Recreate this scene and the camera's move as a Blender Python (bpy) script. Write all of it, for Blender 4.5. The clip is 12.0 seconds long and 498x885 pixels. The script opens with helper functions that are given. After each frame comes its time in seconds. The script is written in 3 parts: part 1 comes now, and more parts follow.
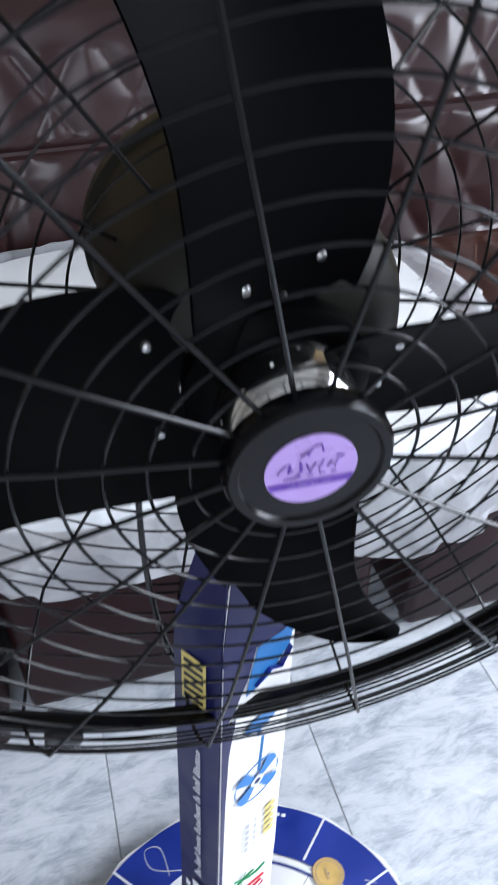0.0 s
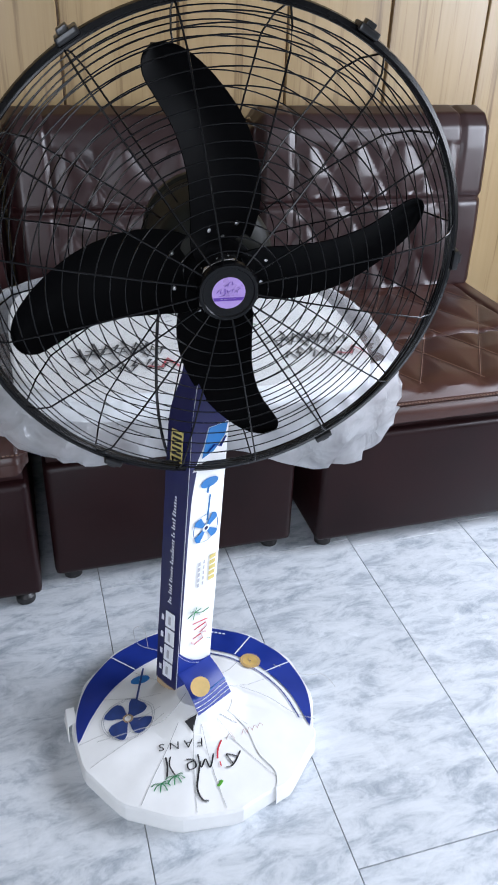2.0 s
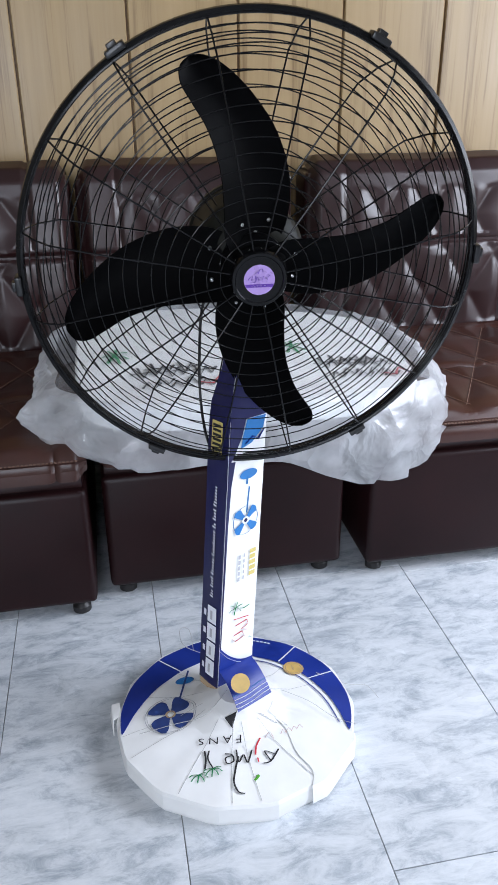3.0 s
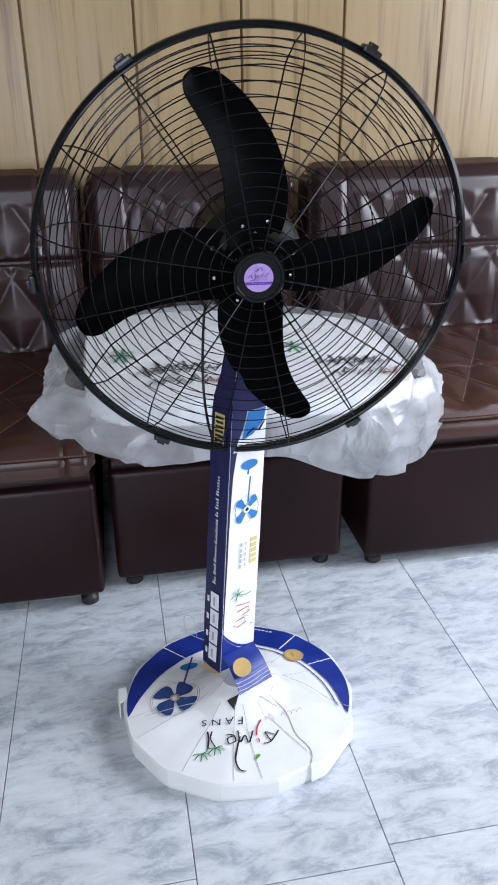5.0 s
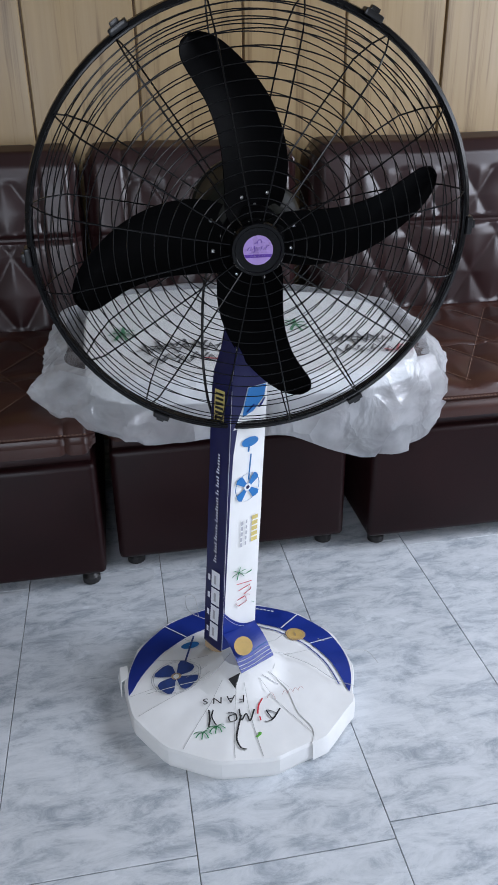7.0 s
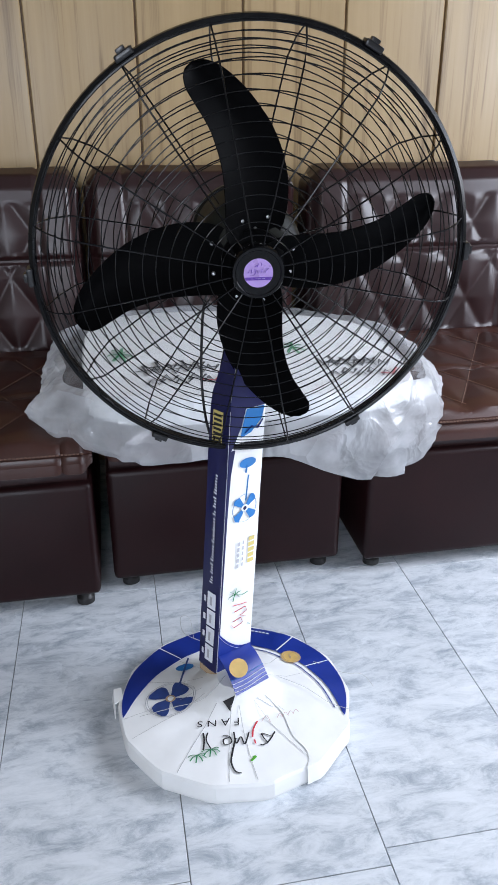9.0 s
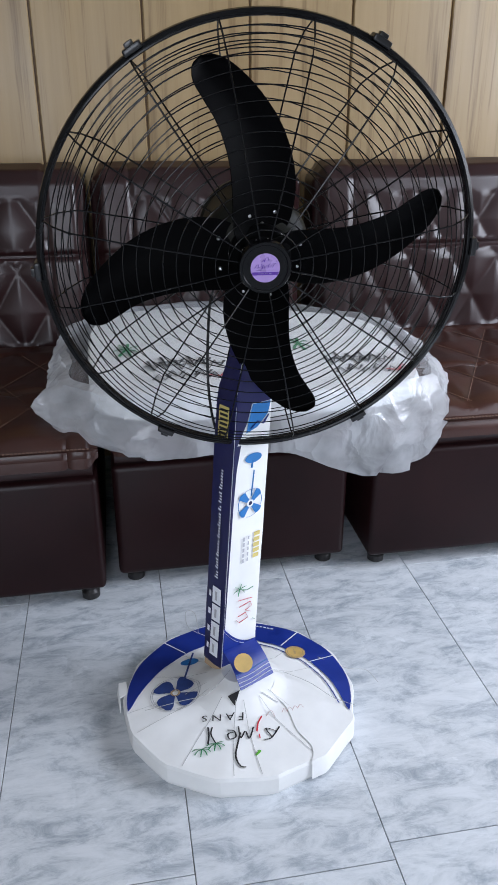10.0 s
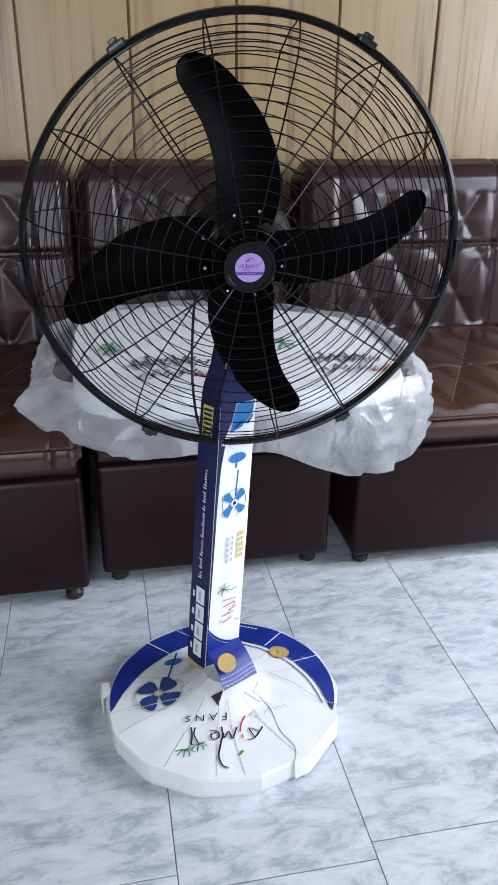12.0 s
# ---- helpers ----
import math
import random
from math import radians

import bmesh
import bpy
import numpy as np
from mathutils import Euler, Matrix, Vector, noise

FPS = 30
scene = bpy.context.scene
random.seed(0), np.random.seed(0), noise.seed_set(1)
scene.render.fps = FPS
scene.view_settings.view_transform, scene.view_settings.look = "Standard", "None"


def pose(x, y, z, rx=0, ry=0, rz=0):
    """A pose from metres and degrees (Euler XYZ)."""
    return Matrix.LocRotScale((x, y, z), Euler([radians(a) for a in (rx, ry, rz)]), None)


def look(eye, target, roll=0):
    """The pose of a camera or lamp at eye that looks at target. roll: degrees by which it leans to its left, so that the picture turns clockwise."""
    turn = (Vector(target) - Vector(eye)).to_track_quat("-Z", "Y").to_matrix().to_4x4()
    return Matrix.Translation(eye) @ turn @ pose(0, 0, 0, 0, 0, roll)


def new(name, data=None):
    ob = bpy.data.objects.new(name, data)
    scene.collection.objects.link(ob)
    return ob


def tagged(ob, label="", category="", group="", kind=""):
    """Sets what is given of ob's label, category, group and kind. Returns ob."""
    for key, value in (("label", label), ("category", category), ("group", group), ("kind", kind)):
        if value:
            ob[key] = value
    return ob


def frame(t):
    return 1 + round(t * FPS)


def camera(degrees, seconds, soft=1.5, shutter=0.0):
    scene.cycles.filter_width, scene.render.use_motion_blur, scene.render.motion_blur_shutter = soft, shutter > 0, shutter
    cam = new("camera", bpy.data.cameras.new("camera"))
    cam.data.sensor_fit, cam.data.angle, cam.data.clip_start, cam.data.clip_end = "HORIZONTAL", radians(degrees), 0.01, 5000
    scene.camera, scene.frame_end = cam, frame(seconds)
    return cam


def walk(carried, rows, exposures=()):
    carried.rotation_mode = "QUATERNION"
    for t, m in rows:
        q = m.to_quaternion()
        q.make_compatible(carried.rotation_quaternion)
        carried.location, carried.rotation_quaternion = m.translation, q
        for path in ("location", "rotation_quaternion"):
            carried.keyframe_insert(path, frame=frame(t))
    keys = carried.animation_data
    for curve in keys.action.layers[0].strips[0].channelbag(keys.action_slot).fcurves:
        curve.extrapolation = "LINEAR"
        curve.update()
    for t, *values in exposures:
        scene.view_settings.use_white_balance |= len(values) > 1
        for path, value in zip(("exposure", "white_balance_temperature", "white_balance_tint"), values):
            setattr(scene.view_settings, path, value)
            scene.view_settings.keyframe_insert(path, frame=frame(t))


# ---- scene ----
cam = camera(36.5, 12.0, soft=1.1, shutter=0.4)
PATH = [
    (0, (-0.025, -0.364, 1.186), (0.388, 1.152, -0.051), -1.8),
    (0.2, (-0.008, -0.404, 1.167), (0.314, 1.153, -0.046), -3.6),
    (0.5, (0.022, -0.551, 1.177), (0.218, 1.092, 0.053), -1.4),
    (0.7, (0.024, -0.611, 1.176), (0.21, 1.031, 0.05), -1.3),
    (1, (0.014, -0.653, 1.175), (0.238, 1.005, 0.079), -0.4),
    (1.2, (-0.015, -0.732, 1.206), (0.291, 0.934, 0.143), 0.6),
    (1.5, (-0.1, -0.918, 1.256), (0.288, 0.766, 0.25), 0.8),
    (2, (-0.185, -1.05, 1.305), (0.33, 0.585, 0.277), 2.2),
    (2.5, (-0.2, -1.14, 1.264), (0.268, 0.562, 0.325), 1.2),
    (3, (-0.149, -1.195, 1.21), (0.189, 0.582, 0.359), -0.4),
    (4.8, (-0.15, -1.27, 1.211), (0.188, 0.529, 0.406), -0.6),
    (5, (-0.153, -1.267, 1.21), (0.171, 0.523, 0.378), -0.6),
    (5.5, (-0.147, -1.265, 1.197), (0.143, 0.525, 0.351), -1.1),
    (6, (-0.139, -1.26, 1.198), (0.171, 0.514, 0.328), -2.0),
    (6.5, (-0.142, -1.258, 1.191), (0.191, 0.505, 0.307), -0.9),
    (7, (-0.143, -1.259, 1.192), (0.164, 0.515, 0.321), -0.9),
    (9, (-0.152, -1.264, 1.191), (0.177, 0.532, 0.375), -0.1),
    (9.5, (-0.155, -1.266, 1.193), (0.15, 0.537, 0.383), -0.3),
    (10, (-0.156, -1.267, 1.188), (0.162, 0.528, 0.366), 0.0),
    (10.5, (-0.153, -1.265, 1.188), (0.18, 0.528, 0.366), 0.2),
    (11, (-0.15, -1.264, 1.19), (0.195, 0.525, 0.366), 0.4),
    (11.5, (-0.154, -1.263, 1.191), (0.197, 0.524, 0.364), 0.9),
    (12, (-0.152, -1.265, 1.189), (0.202, 0.523, 0.364), 0.7),
]
EXPOSURES = [(0, 0.45), (0.5, 0.65), (1.0, 0.30), (1.5, 0.20), (2.0, 0.20), (2.5, 0.27), (3.0, 0.20), (5.0, 0.15), (5.5, 0.27), (6.0, 0.32), (6.5, 0.0), (7.0, -0.30), (9.0, 0.16), (9.5, -0.12), (10.0, -0.12), (10.5, -0.05), (11.0, 0.38), (11.5, 0.42), (12.0, 0.05)]
walk(cam, [(t, look(eye, target, roll)) for t, eye, target, roll in PATH], EXPOSURES)

# ==== place ====

# ---- light ----
world = bpy.data.worlds.new("sky")
scene.world = world
world.use_nodes = True
wn = world.node_tree
sky = wn.nodes.new("ShaderNodeTexSky")
sky.sky_type = 'NISHITA'
sky.sun_disc = False
sky.sun_elevation = radians(38)
sky.sun_rotation = radians(120)
wn.links.new(sky.outputs[0], wn.nodes["Background"].inputs[0])
wn.nodes["Background"].inputs[1].default_value = 0.10


def area(name, m, sx, sy, watts, colour):
    la = bpy.data.lights.new(name, 'AREA')
    la.shape, la.size, la.size_y, la.energy, la.color = 'RECTANGLE', sx, sy, watts, colour
    ob = new(name, la)
    ob.matrix_world = m
    return ob


# daylight of the window in the right wall; unseen fill lamp added behind the camera
area("window_light", look((2.34, -0.50, 1.50), (0.1, -0.2, 0.4)), 1.5, 1.4, 93, (0.83, 0.90, 1.05))
area("rear_fill_light", look((-0.75, -2.84, 1.25), (-0.1, 0.3, 0.5)), 1.0, 1.9, 44, (0.84, 0.91, 1.05))


# ---- materials ----
def mat(name, colour, rough=0.5, metal=0.0, spec=0.5, vary=0.12, scale=8.0, bump=0.0, bscale=60.0, coat=0.0, stretch=(1, 1, 1), rvary=0.1):
    m = bpy.data.materials.new(name)
    m.use_nodes = True
    nt = m.node_tree
    p = nt.nodes["Principled BSDF"]
    p.inputs["Metallic"].default_value = metal
    p.inputs["Specular IOR Level"].default_value = spec
    p.inputs["Coat Weight"].default_value = coat
    tc = nt.nodes.new("ShaderNodeTexCoord")
    mp = nt.nodes.new("ShaderNodeMapping")
    mp.inputs["Scale"].default_value = stretch
    nt.links.new(tc.outputs["Object"], mp.inputs[0])
    n1 = nt.nodes.new("ShaderNodeTexNoise")
    n1.inputs["Scale"].default_value = scale
    n1.inputs["Detail"].default_value = 6
    nt.links.new(mp.outputs[0], n1.inputs["Vector"])
    ramp = nt.nodes.new("ShaderNodeMapRange")
    ramp.inputs[1].default_value, ramp.inputs[2].default_value = 0.3, 0.7
    ramp.inputs[3].default_value, ramp.inputs[4].default_value = 1 - vary, 1 + vary
    nt.links.new(n1.outputs["Fac"], ramp.inputs[0])
    mul = nt.nodes.new("ShaderNodeMix")
    mul.data_type, mul.blend_type = 'RGBA', 'MULTIPLY'
    mul.inputs[0].default_value = 1.0
    mul.inputs[6].default_value = (*colour, 1)
    nt.links.new(ramp.outputs[0], mul.inputs[7])
    nt.links.new(mul.outputs[2], p.inputs["Base Color"])
    rr = nt.nodes.new("ShaderNodeMapRange")
    rr.inputs[1].default_value, rr.inputs[2].default_value = 0.3, 0.7
    rr.inputs[3].default_value, rr.inputs[4].default_value = max(0.02, rough - rvary), min(1, rough + rvary)
    n2 = nt.nodes.new("ShaderNodeTexNoise")
    n2.inputs["Scale"].default_value = bscale
    n2.inputs["Detail"].default_value = 5
    nt.links.new(mp.outputs[0], n2.inputs["Vector"])
    nt.links.new(n1.outputs["Fac"], rr.inputs[0])
    nt.links.new(rr.outputs[0], p.inputs["Roughness"])
    if bump:
        b = nt.nodes.new("ShaderNodeBump")
        b.inputs["Strength"].default_value = bump
        b.inputs["Distance"].default_value = 0.002
        nt.links.new(n2.outputs["Fac"], b.inputs["Height"])
        nt.links.new(b.outputs[0], p.inputs["Normal"])
    return m


def marble_mat():
    m = mat("marble", (0.55, 0.57, 0.58), 0.28, vary=0.06, scale=3, rvary=0.08)
    nt = m.node_tree
    p = nt.nodes["Principled BSDF"]
    mul = [n for n in nt.nodes if n.type == 'MIX'][0]
    tc = [n for n in nt.nodes if n.type == 'TEX_COORD'][0]
    info = nt.nodes.new("ShaderNodeObjectInfo")
    add = nt.nodes.new("ShaderNodeVectorMath")
    add.operation = 'ADD'
    sc = nt.nodes.new("ShaderNodeVectorMath")
    sc.operation = 'SCALE'
    sc.inputs[0].default_value = (7.0, 3.0, 5.0)
    nt.links.new(info.outputs["Random"], sc.inputs[3])
    nt.links.new(tc.outputs["Object"], add.inputs[0])
    nt.links.new(sc.outputs[0], add.inputs[1])
    rot = nt.nodes.new("ShaderNodeMapping")
    rot.inputs["Rotation"].default_value = (0, 0, radians(-32))
    rot.inputs["Scale"].default_value = (1.0, 2.5, 1.0)
    nt.links.new(add.outputs[0], rot.inputs[0])
    n = nt.nodes.new("ShaderNodeTexNoise")
    n.inputs["Scale"].default_value = 9.5
    n.inputs["Detail"].default_value = 12
    n.inputs["Roughness"].default_value = 0.76
    n.inputs["Distortion"].default_value = 0.45
    nt.links.new(rot.outputs[0], n.inputs["Vector"])
    cr = nt.nodes.new("ShaderNodeValToRGB")
    e = cr.color_ramp.elements
    e[0].position, e[0].color = 0.30, (0.265, 0.30, 0.34, 1)
    e[1].position, e[1].color = 0.61, (0.66, 0.685, 0.715, 1)
    k = e.new(0.43)
    k.color = (0.44, 0.475, 0.515, 1)
    k = e.new(0.50)
    k.color = (0.57, 0.60, 0.63, 1)
    nt.links.new(n.outputs["Fac"], cr.inputs[0])
    nt.links.new(cr.outputs[0], mul.inputs[6])
    return m


def panel_mat():
    m = mat("wood_panel", (0.50, 0.37, 0.21), 0.42, vary=0.10, scale=5, stretch=(1, 1, 0.25), bump=0.05)
    nt = m.node_tree
    mul = [n for n in nt.nodes if n.type == 'MIX'][0]
    tc = [n for n in nt.nodes if n.type == 'TEX_COORD'][0]
    info = nt.nodes.new("ShaderNodeObjectInfo")
    sc = nt.nodes.new("ShaderNodeVectorMath")
    sc.operation = 'SCALE'
    sc.inputs[0].default_value = (3.0, 2.0, 9.0)
    add = nt.nodes.new("ShaderNodeVectorMath")
    nt.links.new(info.outputs["Random"], sc.inputs[3])
    nt.links.new(tc.outputs["Object"], add.inputs[0])
    nt.links.new(sc.outputs[0], add.inputs[1])
    mp = nt.nodes.new("ShaderNodeMapping")
    mp.inputs["Scale"].default_value = (1, 1, 0.035)
    nt.links.new(add.outputs[0], mp.inputs[0])
    n = nt.nodes.new("ShaderNodeTexNoise")
    n.inputs["Scale"].default_value = 34
    n.inputs["Detail"].default_value = 5
    n.inputs["Roughness"].default_value = 0.6
    nt.links.new(mp.outputs[0], n.inputs["Vector"])
    cr = nt.nodes.new("ShaderNodeValToRGB")
    e = cr.color_ramp.elements
    e[0].position, e[0].color = 0.30, (0.15, 0.088, 0.034, 1)
    e[1].position, e[1].color = 0.46, (0.31, 0.212, 0.100, 1)
    k = e.new(0.7)
    k.color = (0.345, 0.24, 0.118, 1)
    nt.links.new(n.outputs["Fac"], cr.inputs[0])
    nt.links.new(cr.outputs[0], mul.inputs[6])
    return m


def film_mat(name, thin, dense):
    m = bpy.data.materials.new(name)
    m.use_nodes = True
    nt = m.node_tree
    p = nt.nodes["Principled BSDF"]
    p.inputs["Base Color"].default_value = (0.90, 0.92, 0.95, 1)
    p.inputs["Roughness"].default_value = 0.10
    p.inputs["Specular IOR Level"].default_value = 1.0
    tr = nt.nodes.new("ShaderNodeBsdfTransparent")
    tr.inputs[0].default_value = (0.96, 0.97, 0.98, 1)
    mx = nt.nodes.new("ShaderNodeMixShader")
    tc = nt.nodes.new("ShaderNodeTexCoord")
    n = nt.nodes.new("ShaderNodeTexNoise")
    nt.links.new(tc.outputs["Object"], n.inputs["Vector"])
    n.inputs["Scale"].default_value = 9
    n.inputs["Detail"].default_value = 6
    mr = nt.nodes.new("ShaderNodeMapRange")
    mr.inputs[1].default_value, mr.inputs[2].default_value, mr.inputs[3].default_value, mr.inputs[4].default_value = 0.35, 0.66, thin, dense
    nt.links.new(n.outputs["Fac"], mr.inputs[0])
    nt.links.new(mr.outputs[0], mx.inputs[0])
    nt.links.new(tr.outputs[0], mx.inputs[1])
    tl = nt.nodes.new("ShaderNodeBsdfTranslucent")
    tl.inputs[0].default_value = (0.93, 0.95, 0.97, 1)
    half = nt.nodes.new("ShaderNodeMixShader")
    half.inputs[0].default_value = 0.42
    nt.links.new(p.outputs[0], half.inputs[1])
    nt.links.new(tl.outputs[0], half.inputs[2])
    nt.links.new(half.outputs[0], mx.inputs[2])
    nt.links.new(mx.outputs[0], nt.nodes["Material Output"].inputs[0])
    n2 = nt.nodes.new("ShaderNodeTexNoise")
    nt.links.new(tc.outputs["Object"], n2.inputs["Vector"])
    n2.inputs["Scale"].default_value = 8
    n2.inputs["Detail"].default_value = 3.5
    n2.inputs["Distortion"].default_value = 0.6
    b = nt.nodes.new("ShaderNodeBump")
    b.inputs["Strength"].default_value = 0.6
    b.inputs["Distance"].default_value = 0.03
    vo = nt.nodes.new("ShaderNodeTexVoronoi")
    vo.inputs["Scale"].default_value = 11
    warp = nt.nodes.new("ShaderNodeVectorMath")
    warp.operation = 'MULTIPLY_ADD'
    warp.inputs[1].default_value = (0.10, 0.10, 0.10)
    nt.links.new(n2.outputs["Color"], warp.inputs[0])
    nt.links.new(tc.outputs["Object"], warp.inputs[2])
    nt.links.new(warp.outputs[0], vo.inputs["Vector"])
    mixh = nt.nodes.new("ShaderNodeMath")
    mixh.operation = 'ADD'
    nt.links.new(n2.outputs["Fac"], mixh.inputs[0])
    nt.links.new(vo.outputs["Distance"], mixh.inputs[1])
    nt.links.new(mixh.outputs[0], b.inputs["Height"])
    nt.links.new(b.outputs[0], p.inputs["Normal"])
    nt.links.new(b.outputs[0], tl.inputs["Normal"])
    return m


BLACK = mat("black_gloss_paint", (0.0025, 0.0025, 0.003), 0.24, spec=0.25, vary=0.2, rvary=0.08)
BLADE = mat("black_blade_paint", (0.0015, 0.0015, 0.0017), 0.45, spec=0.02, vary=0.2, rvary=0.06)
PLASTIC = mat("black_plastic", (0.010, 0.010, 0.011), 0.35, vary=0.2)
MOTOR = mat("dark_motor_paint", (0.012, 0.012, 0.009), 0.5, spec=0.12, vary=0.2)
CHROME = mat("chrome", (0.78, 0.77, 0.74), 0.12, metal=1.0, vary=0.05, rvary=0.04)
STEEL = mat("steel", (0.5, 0.5, 0.5), 0.3, metal=1.0, vary=0.1)
LILAC = mat("lilac_foil", (0.42, 0.28, 0.62), 0.35, metal=0.15, vary=0.08, scale=30)
VIOLET = mat("violet_print", (0.10, 0.03, 0.30), 0.4, vary=0.08)
CARD = mat("white_cardboard", (0.80, 0.80, 0.79), 0.62, vary=0.05, scale=14, bump=0.25, bscale=35)
CARDEDGE = mat("brown_cardboard", (0.42, 0.30, 0.18), 0.8, vary=0.12)
GREYSEAM = mat("grey_seam", (0.42, 0.42, 0.41), 0.7)
BLUE = mat("blue_print", (0.010, 0.030, 0.235), 0.38, vary=0.12, scale=18, bump=0.12, bscale=40)
NAVY = mat("navy_print", (0.006, 0.007, 0.062), 0.38, vary=0.15, scale=18, bump=0.15, bscale=40)
SKYBLUE = mat("sky_blue_print", (0.02, 0.17, 0.46), 0.4, vary=0.1)
FANBLUE = mat("slate_blue_print", (0.022, 0.05, 0.19), 0.45, vary=0.2, scale=60)
WHITEINK = mat("white_print", (0.76, 0.78, 0.82), 0.5, vary=0.05)
BLACKINK = mat("black_print", (0.012, 0.012, 0.014), 0.5)
REDINK = mat("red_print", (0.55, 0.03, 0.05), 0.5)
PALEINK = mat("worn_red_print", (0.50, 0.33, 0.31), 0.6)
GREENINK = mat("green_print", (0.02, 0.22, 0.08), 0.5)
LEAFINK = mat("leaf_green_print", (0.12, 0.45, 0.05), 0.5)
GOLD = mat("gold_print", (0.60, 0.40, 0.13), 0.4, vary=0.15, scale=40)
YELLOW = mat("yellow_label", (0.62, 0.50, 0.16), 0.5)
GREYINK = mat("grey_print", (0.42, 0.42, 0.45), 0.5)
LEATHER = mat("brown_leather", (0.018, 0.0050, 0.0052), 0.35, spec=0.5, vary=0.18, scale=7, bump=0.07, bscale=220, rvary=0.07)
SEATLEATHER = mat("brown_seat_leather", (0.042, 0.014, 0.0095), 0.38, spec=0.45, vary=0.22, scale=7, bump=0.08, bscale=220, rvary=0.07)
THREAD = mat("tan_thread", (0.15, 0.085, 0.06), 0.7)
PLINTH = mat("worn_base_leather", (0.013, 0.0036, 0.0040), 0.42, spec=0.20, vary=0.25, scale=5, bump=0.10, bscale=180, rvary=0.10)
FOOT = mat("black_foot", (0.012, 0.011, 0.011), 0.45)
MARBLE = marble_mat()
GROUT = mat("dark_joint", (0.30, 0.30, 0.29), 0.8)
PANEL = panel_mat()
JOINT = mat("panel_joint", (0.16, 0.09, 0.04), 0.6)
PLASTER = mat("cream_plaster", (0.34, 0.32, 0.29), 0.7, vary=0.04, bump=0.1)
CEIL = mat("white_ceiling", (0.42, 0.42, 0.41), 0.8, vary=0.03)
FILM = film_mat("polythene", 0.05, 0.20)
FOLDED = film_mat("folded_polythene", 0.42, 0.66)
FRAME = mat("grey_frame", (0.35, 0.35, 0.36), 0.4)


# ---- mesh helpers ----
WORLD = {}


def part(name, bm, material, parent=None, label="", smooth=True):
    """Links a bmesh, given in world metres, as one mesh object under parent."""
    me = bpy.data.meshes.new(name)
    bmesh.ops.recalc_face_normals(bm, faces=bm.faces)
    bm.to_mesh(me)
    bm.free()
    for f in me.polygons:
        f.use_smooth = smooth
    if smooth:
        me.set_sharp_from_angle(angle=radians(35))
    me.materials.append(material)
    ob = new(name, me)
    if parent:
        ob.parent = parent
        ob.matrix_parent_inverse = WORLD.get(parent.name, Matrix()).inverted()
    if label:
        ob["label"] = label
    return ob


def thing(name, at, label, category, group="", kind=""):
    ob = new(name)
    ob.matrix_basis = Matrix.Translation(at)
    WORLD[ob.name] = ob.matrix_basis.copy()
    ob.empty_display_size = 0.05
    return tagged(ob, label, category, group, kind)


def box(lo, hi, bevel=0.0, seg=2, bm=None):
    bm = bm or bmesh.new()
    vs = [bm.verts.new((x, y, z)) for x in (lo[0], hi[0]) for y in (lo[1], hi[1]) for z in (lo[2], hi[2])]
    for q in ((0, 1, 3, 2), (4, 6, 7, 5), (0, 4, 5, 1), (2, 3, 7, 6), (0, 2, 6, 4), (1, 5, 7, 3)):
        bm.faces.new([vs[i] for i in q])
    if bevel:
        bmesh.ops.bevel(bm, geom=list(bm.edges), offset=bevel, segments=seg, affect='EDGES', profile=0.6)
    return bm


def lathe(profile, m=None, n=40, bm=None):
    """Turns (radius, height) rows about z, then lays them by m."""
    bm = bm or bmesh.new()
    m = m or Matrix()
    rings = []
    for r, h in profile:
        rings.append([bm.verts.new(m @ Vector((r * math.cos(2 * math.pi * i / n), r * math.sin(2 * math.pi * i / n), h))) for i in range(n)])
    for a, b in zip(rings, rings[1:]):
        for i in range(n):
            bm.faces.new((a[i], a[(i + 1) % n], b[(i + 1) % n], b[i]))
    if profile[0] != profile[-1]:
        bm.faces.new(rings[0])
        bm.faces.new(rings[-1])
    else:
        bmesh.ops.remove_doubles(bm, verts=rings[0] + rings[-1], dist=1e-5)
    return bm


def tube(points, r, closed=False, n=6, bm=None, flat=1.0):
    """A round wire along points."""
    bm = bm or bmesh.new()
    pts = [Vector(p) for p in points]
    count = len(pts)
    rings = []
    up = Vector((0.13, 0.31, 0.94))
    for i, p in enumerate(pts):
        a = pts[(i - 1) % count] if closed or i else pts[0]
        b = pts[(i + 1) % count] if closed or i < count - 1 else pts[-1]
        d = (b - a).normalized()
        s = d.cross(up).normalized()
        u = s.cross(d).normalized()
        rings.append([bm.verts.new(p + r * (math.cos(2 * math.pi * k / n) * s + flat * math.sin(2 * math.pi * k / n) * u)) for k in range(n)])
    for i in range(count if closed else count - 1):
        a, b = rings[i], rings[(i + 1) % count]
        for k in range(n):
            bm.faces.new((a[k], a[(k + 1) % n], b[(k + 1) % n], b[k]))
    if not closed:
        bm.faces.new(rings[0])
        bm.faces.new(rings[-1])
    return bm


def sheet(grid, thick=0.0, bm=None):
    """A surface from rows of points, thickened along its normals."""
    bm = bm or bmesh.new()
    vs = [[bm.verts.new(p) for p in row] for row in grid]
    for a, b in zip(vs, vs[1:]):
        for i in range(len(a) - 1):
            bm.faces.new((a[i], a[i + 1], b[i + 1], b[i]))
    if thick:
        bmesh.ops.recalc_face_normals(bm, faces=bm.faces)
        bmesh.ops.solidify(bm, geom=list(bm.faces), thickness=thick)
    return bm


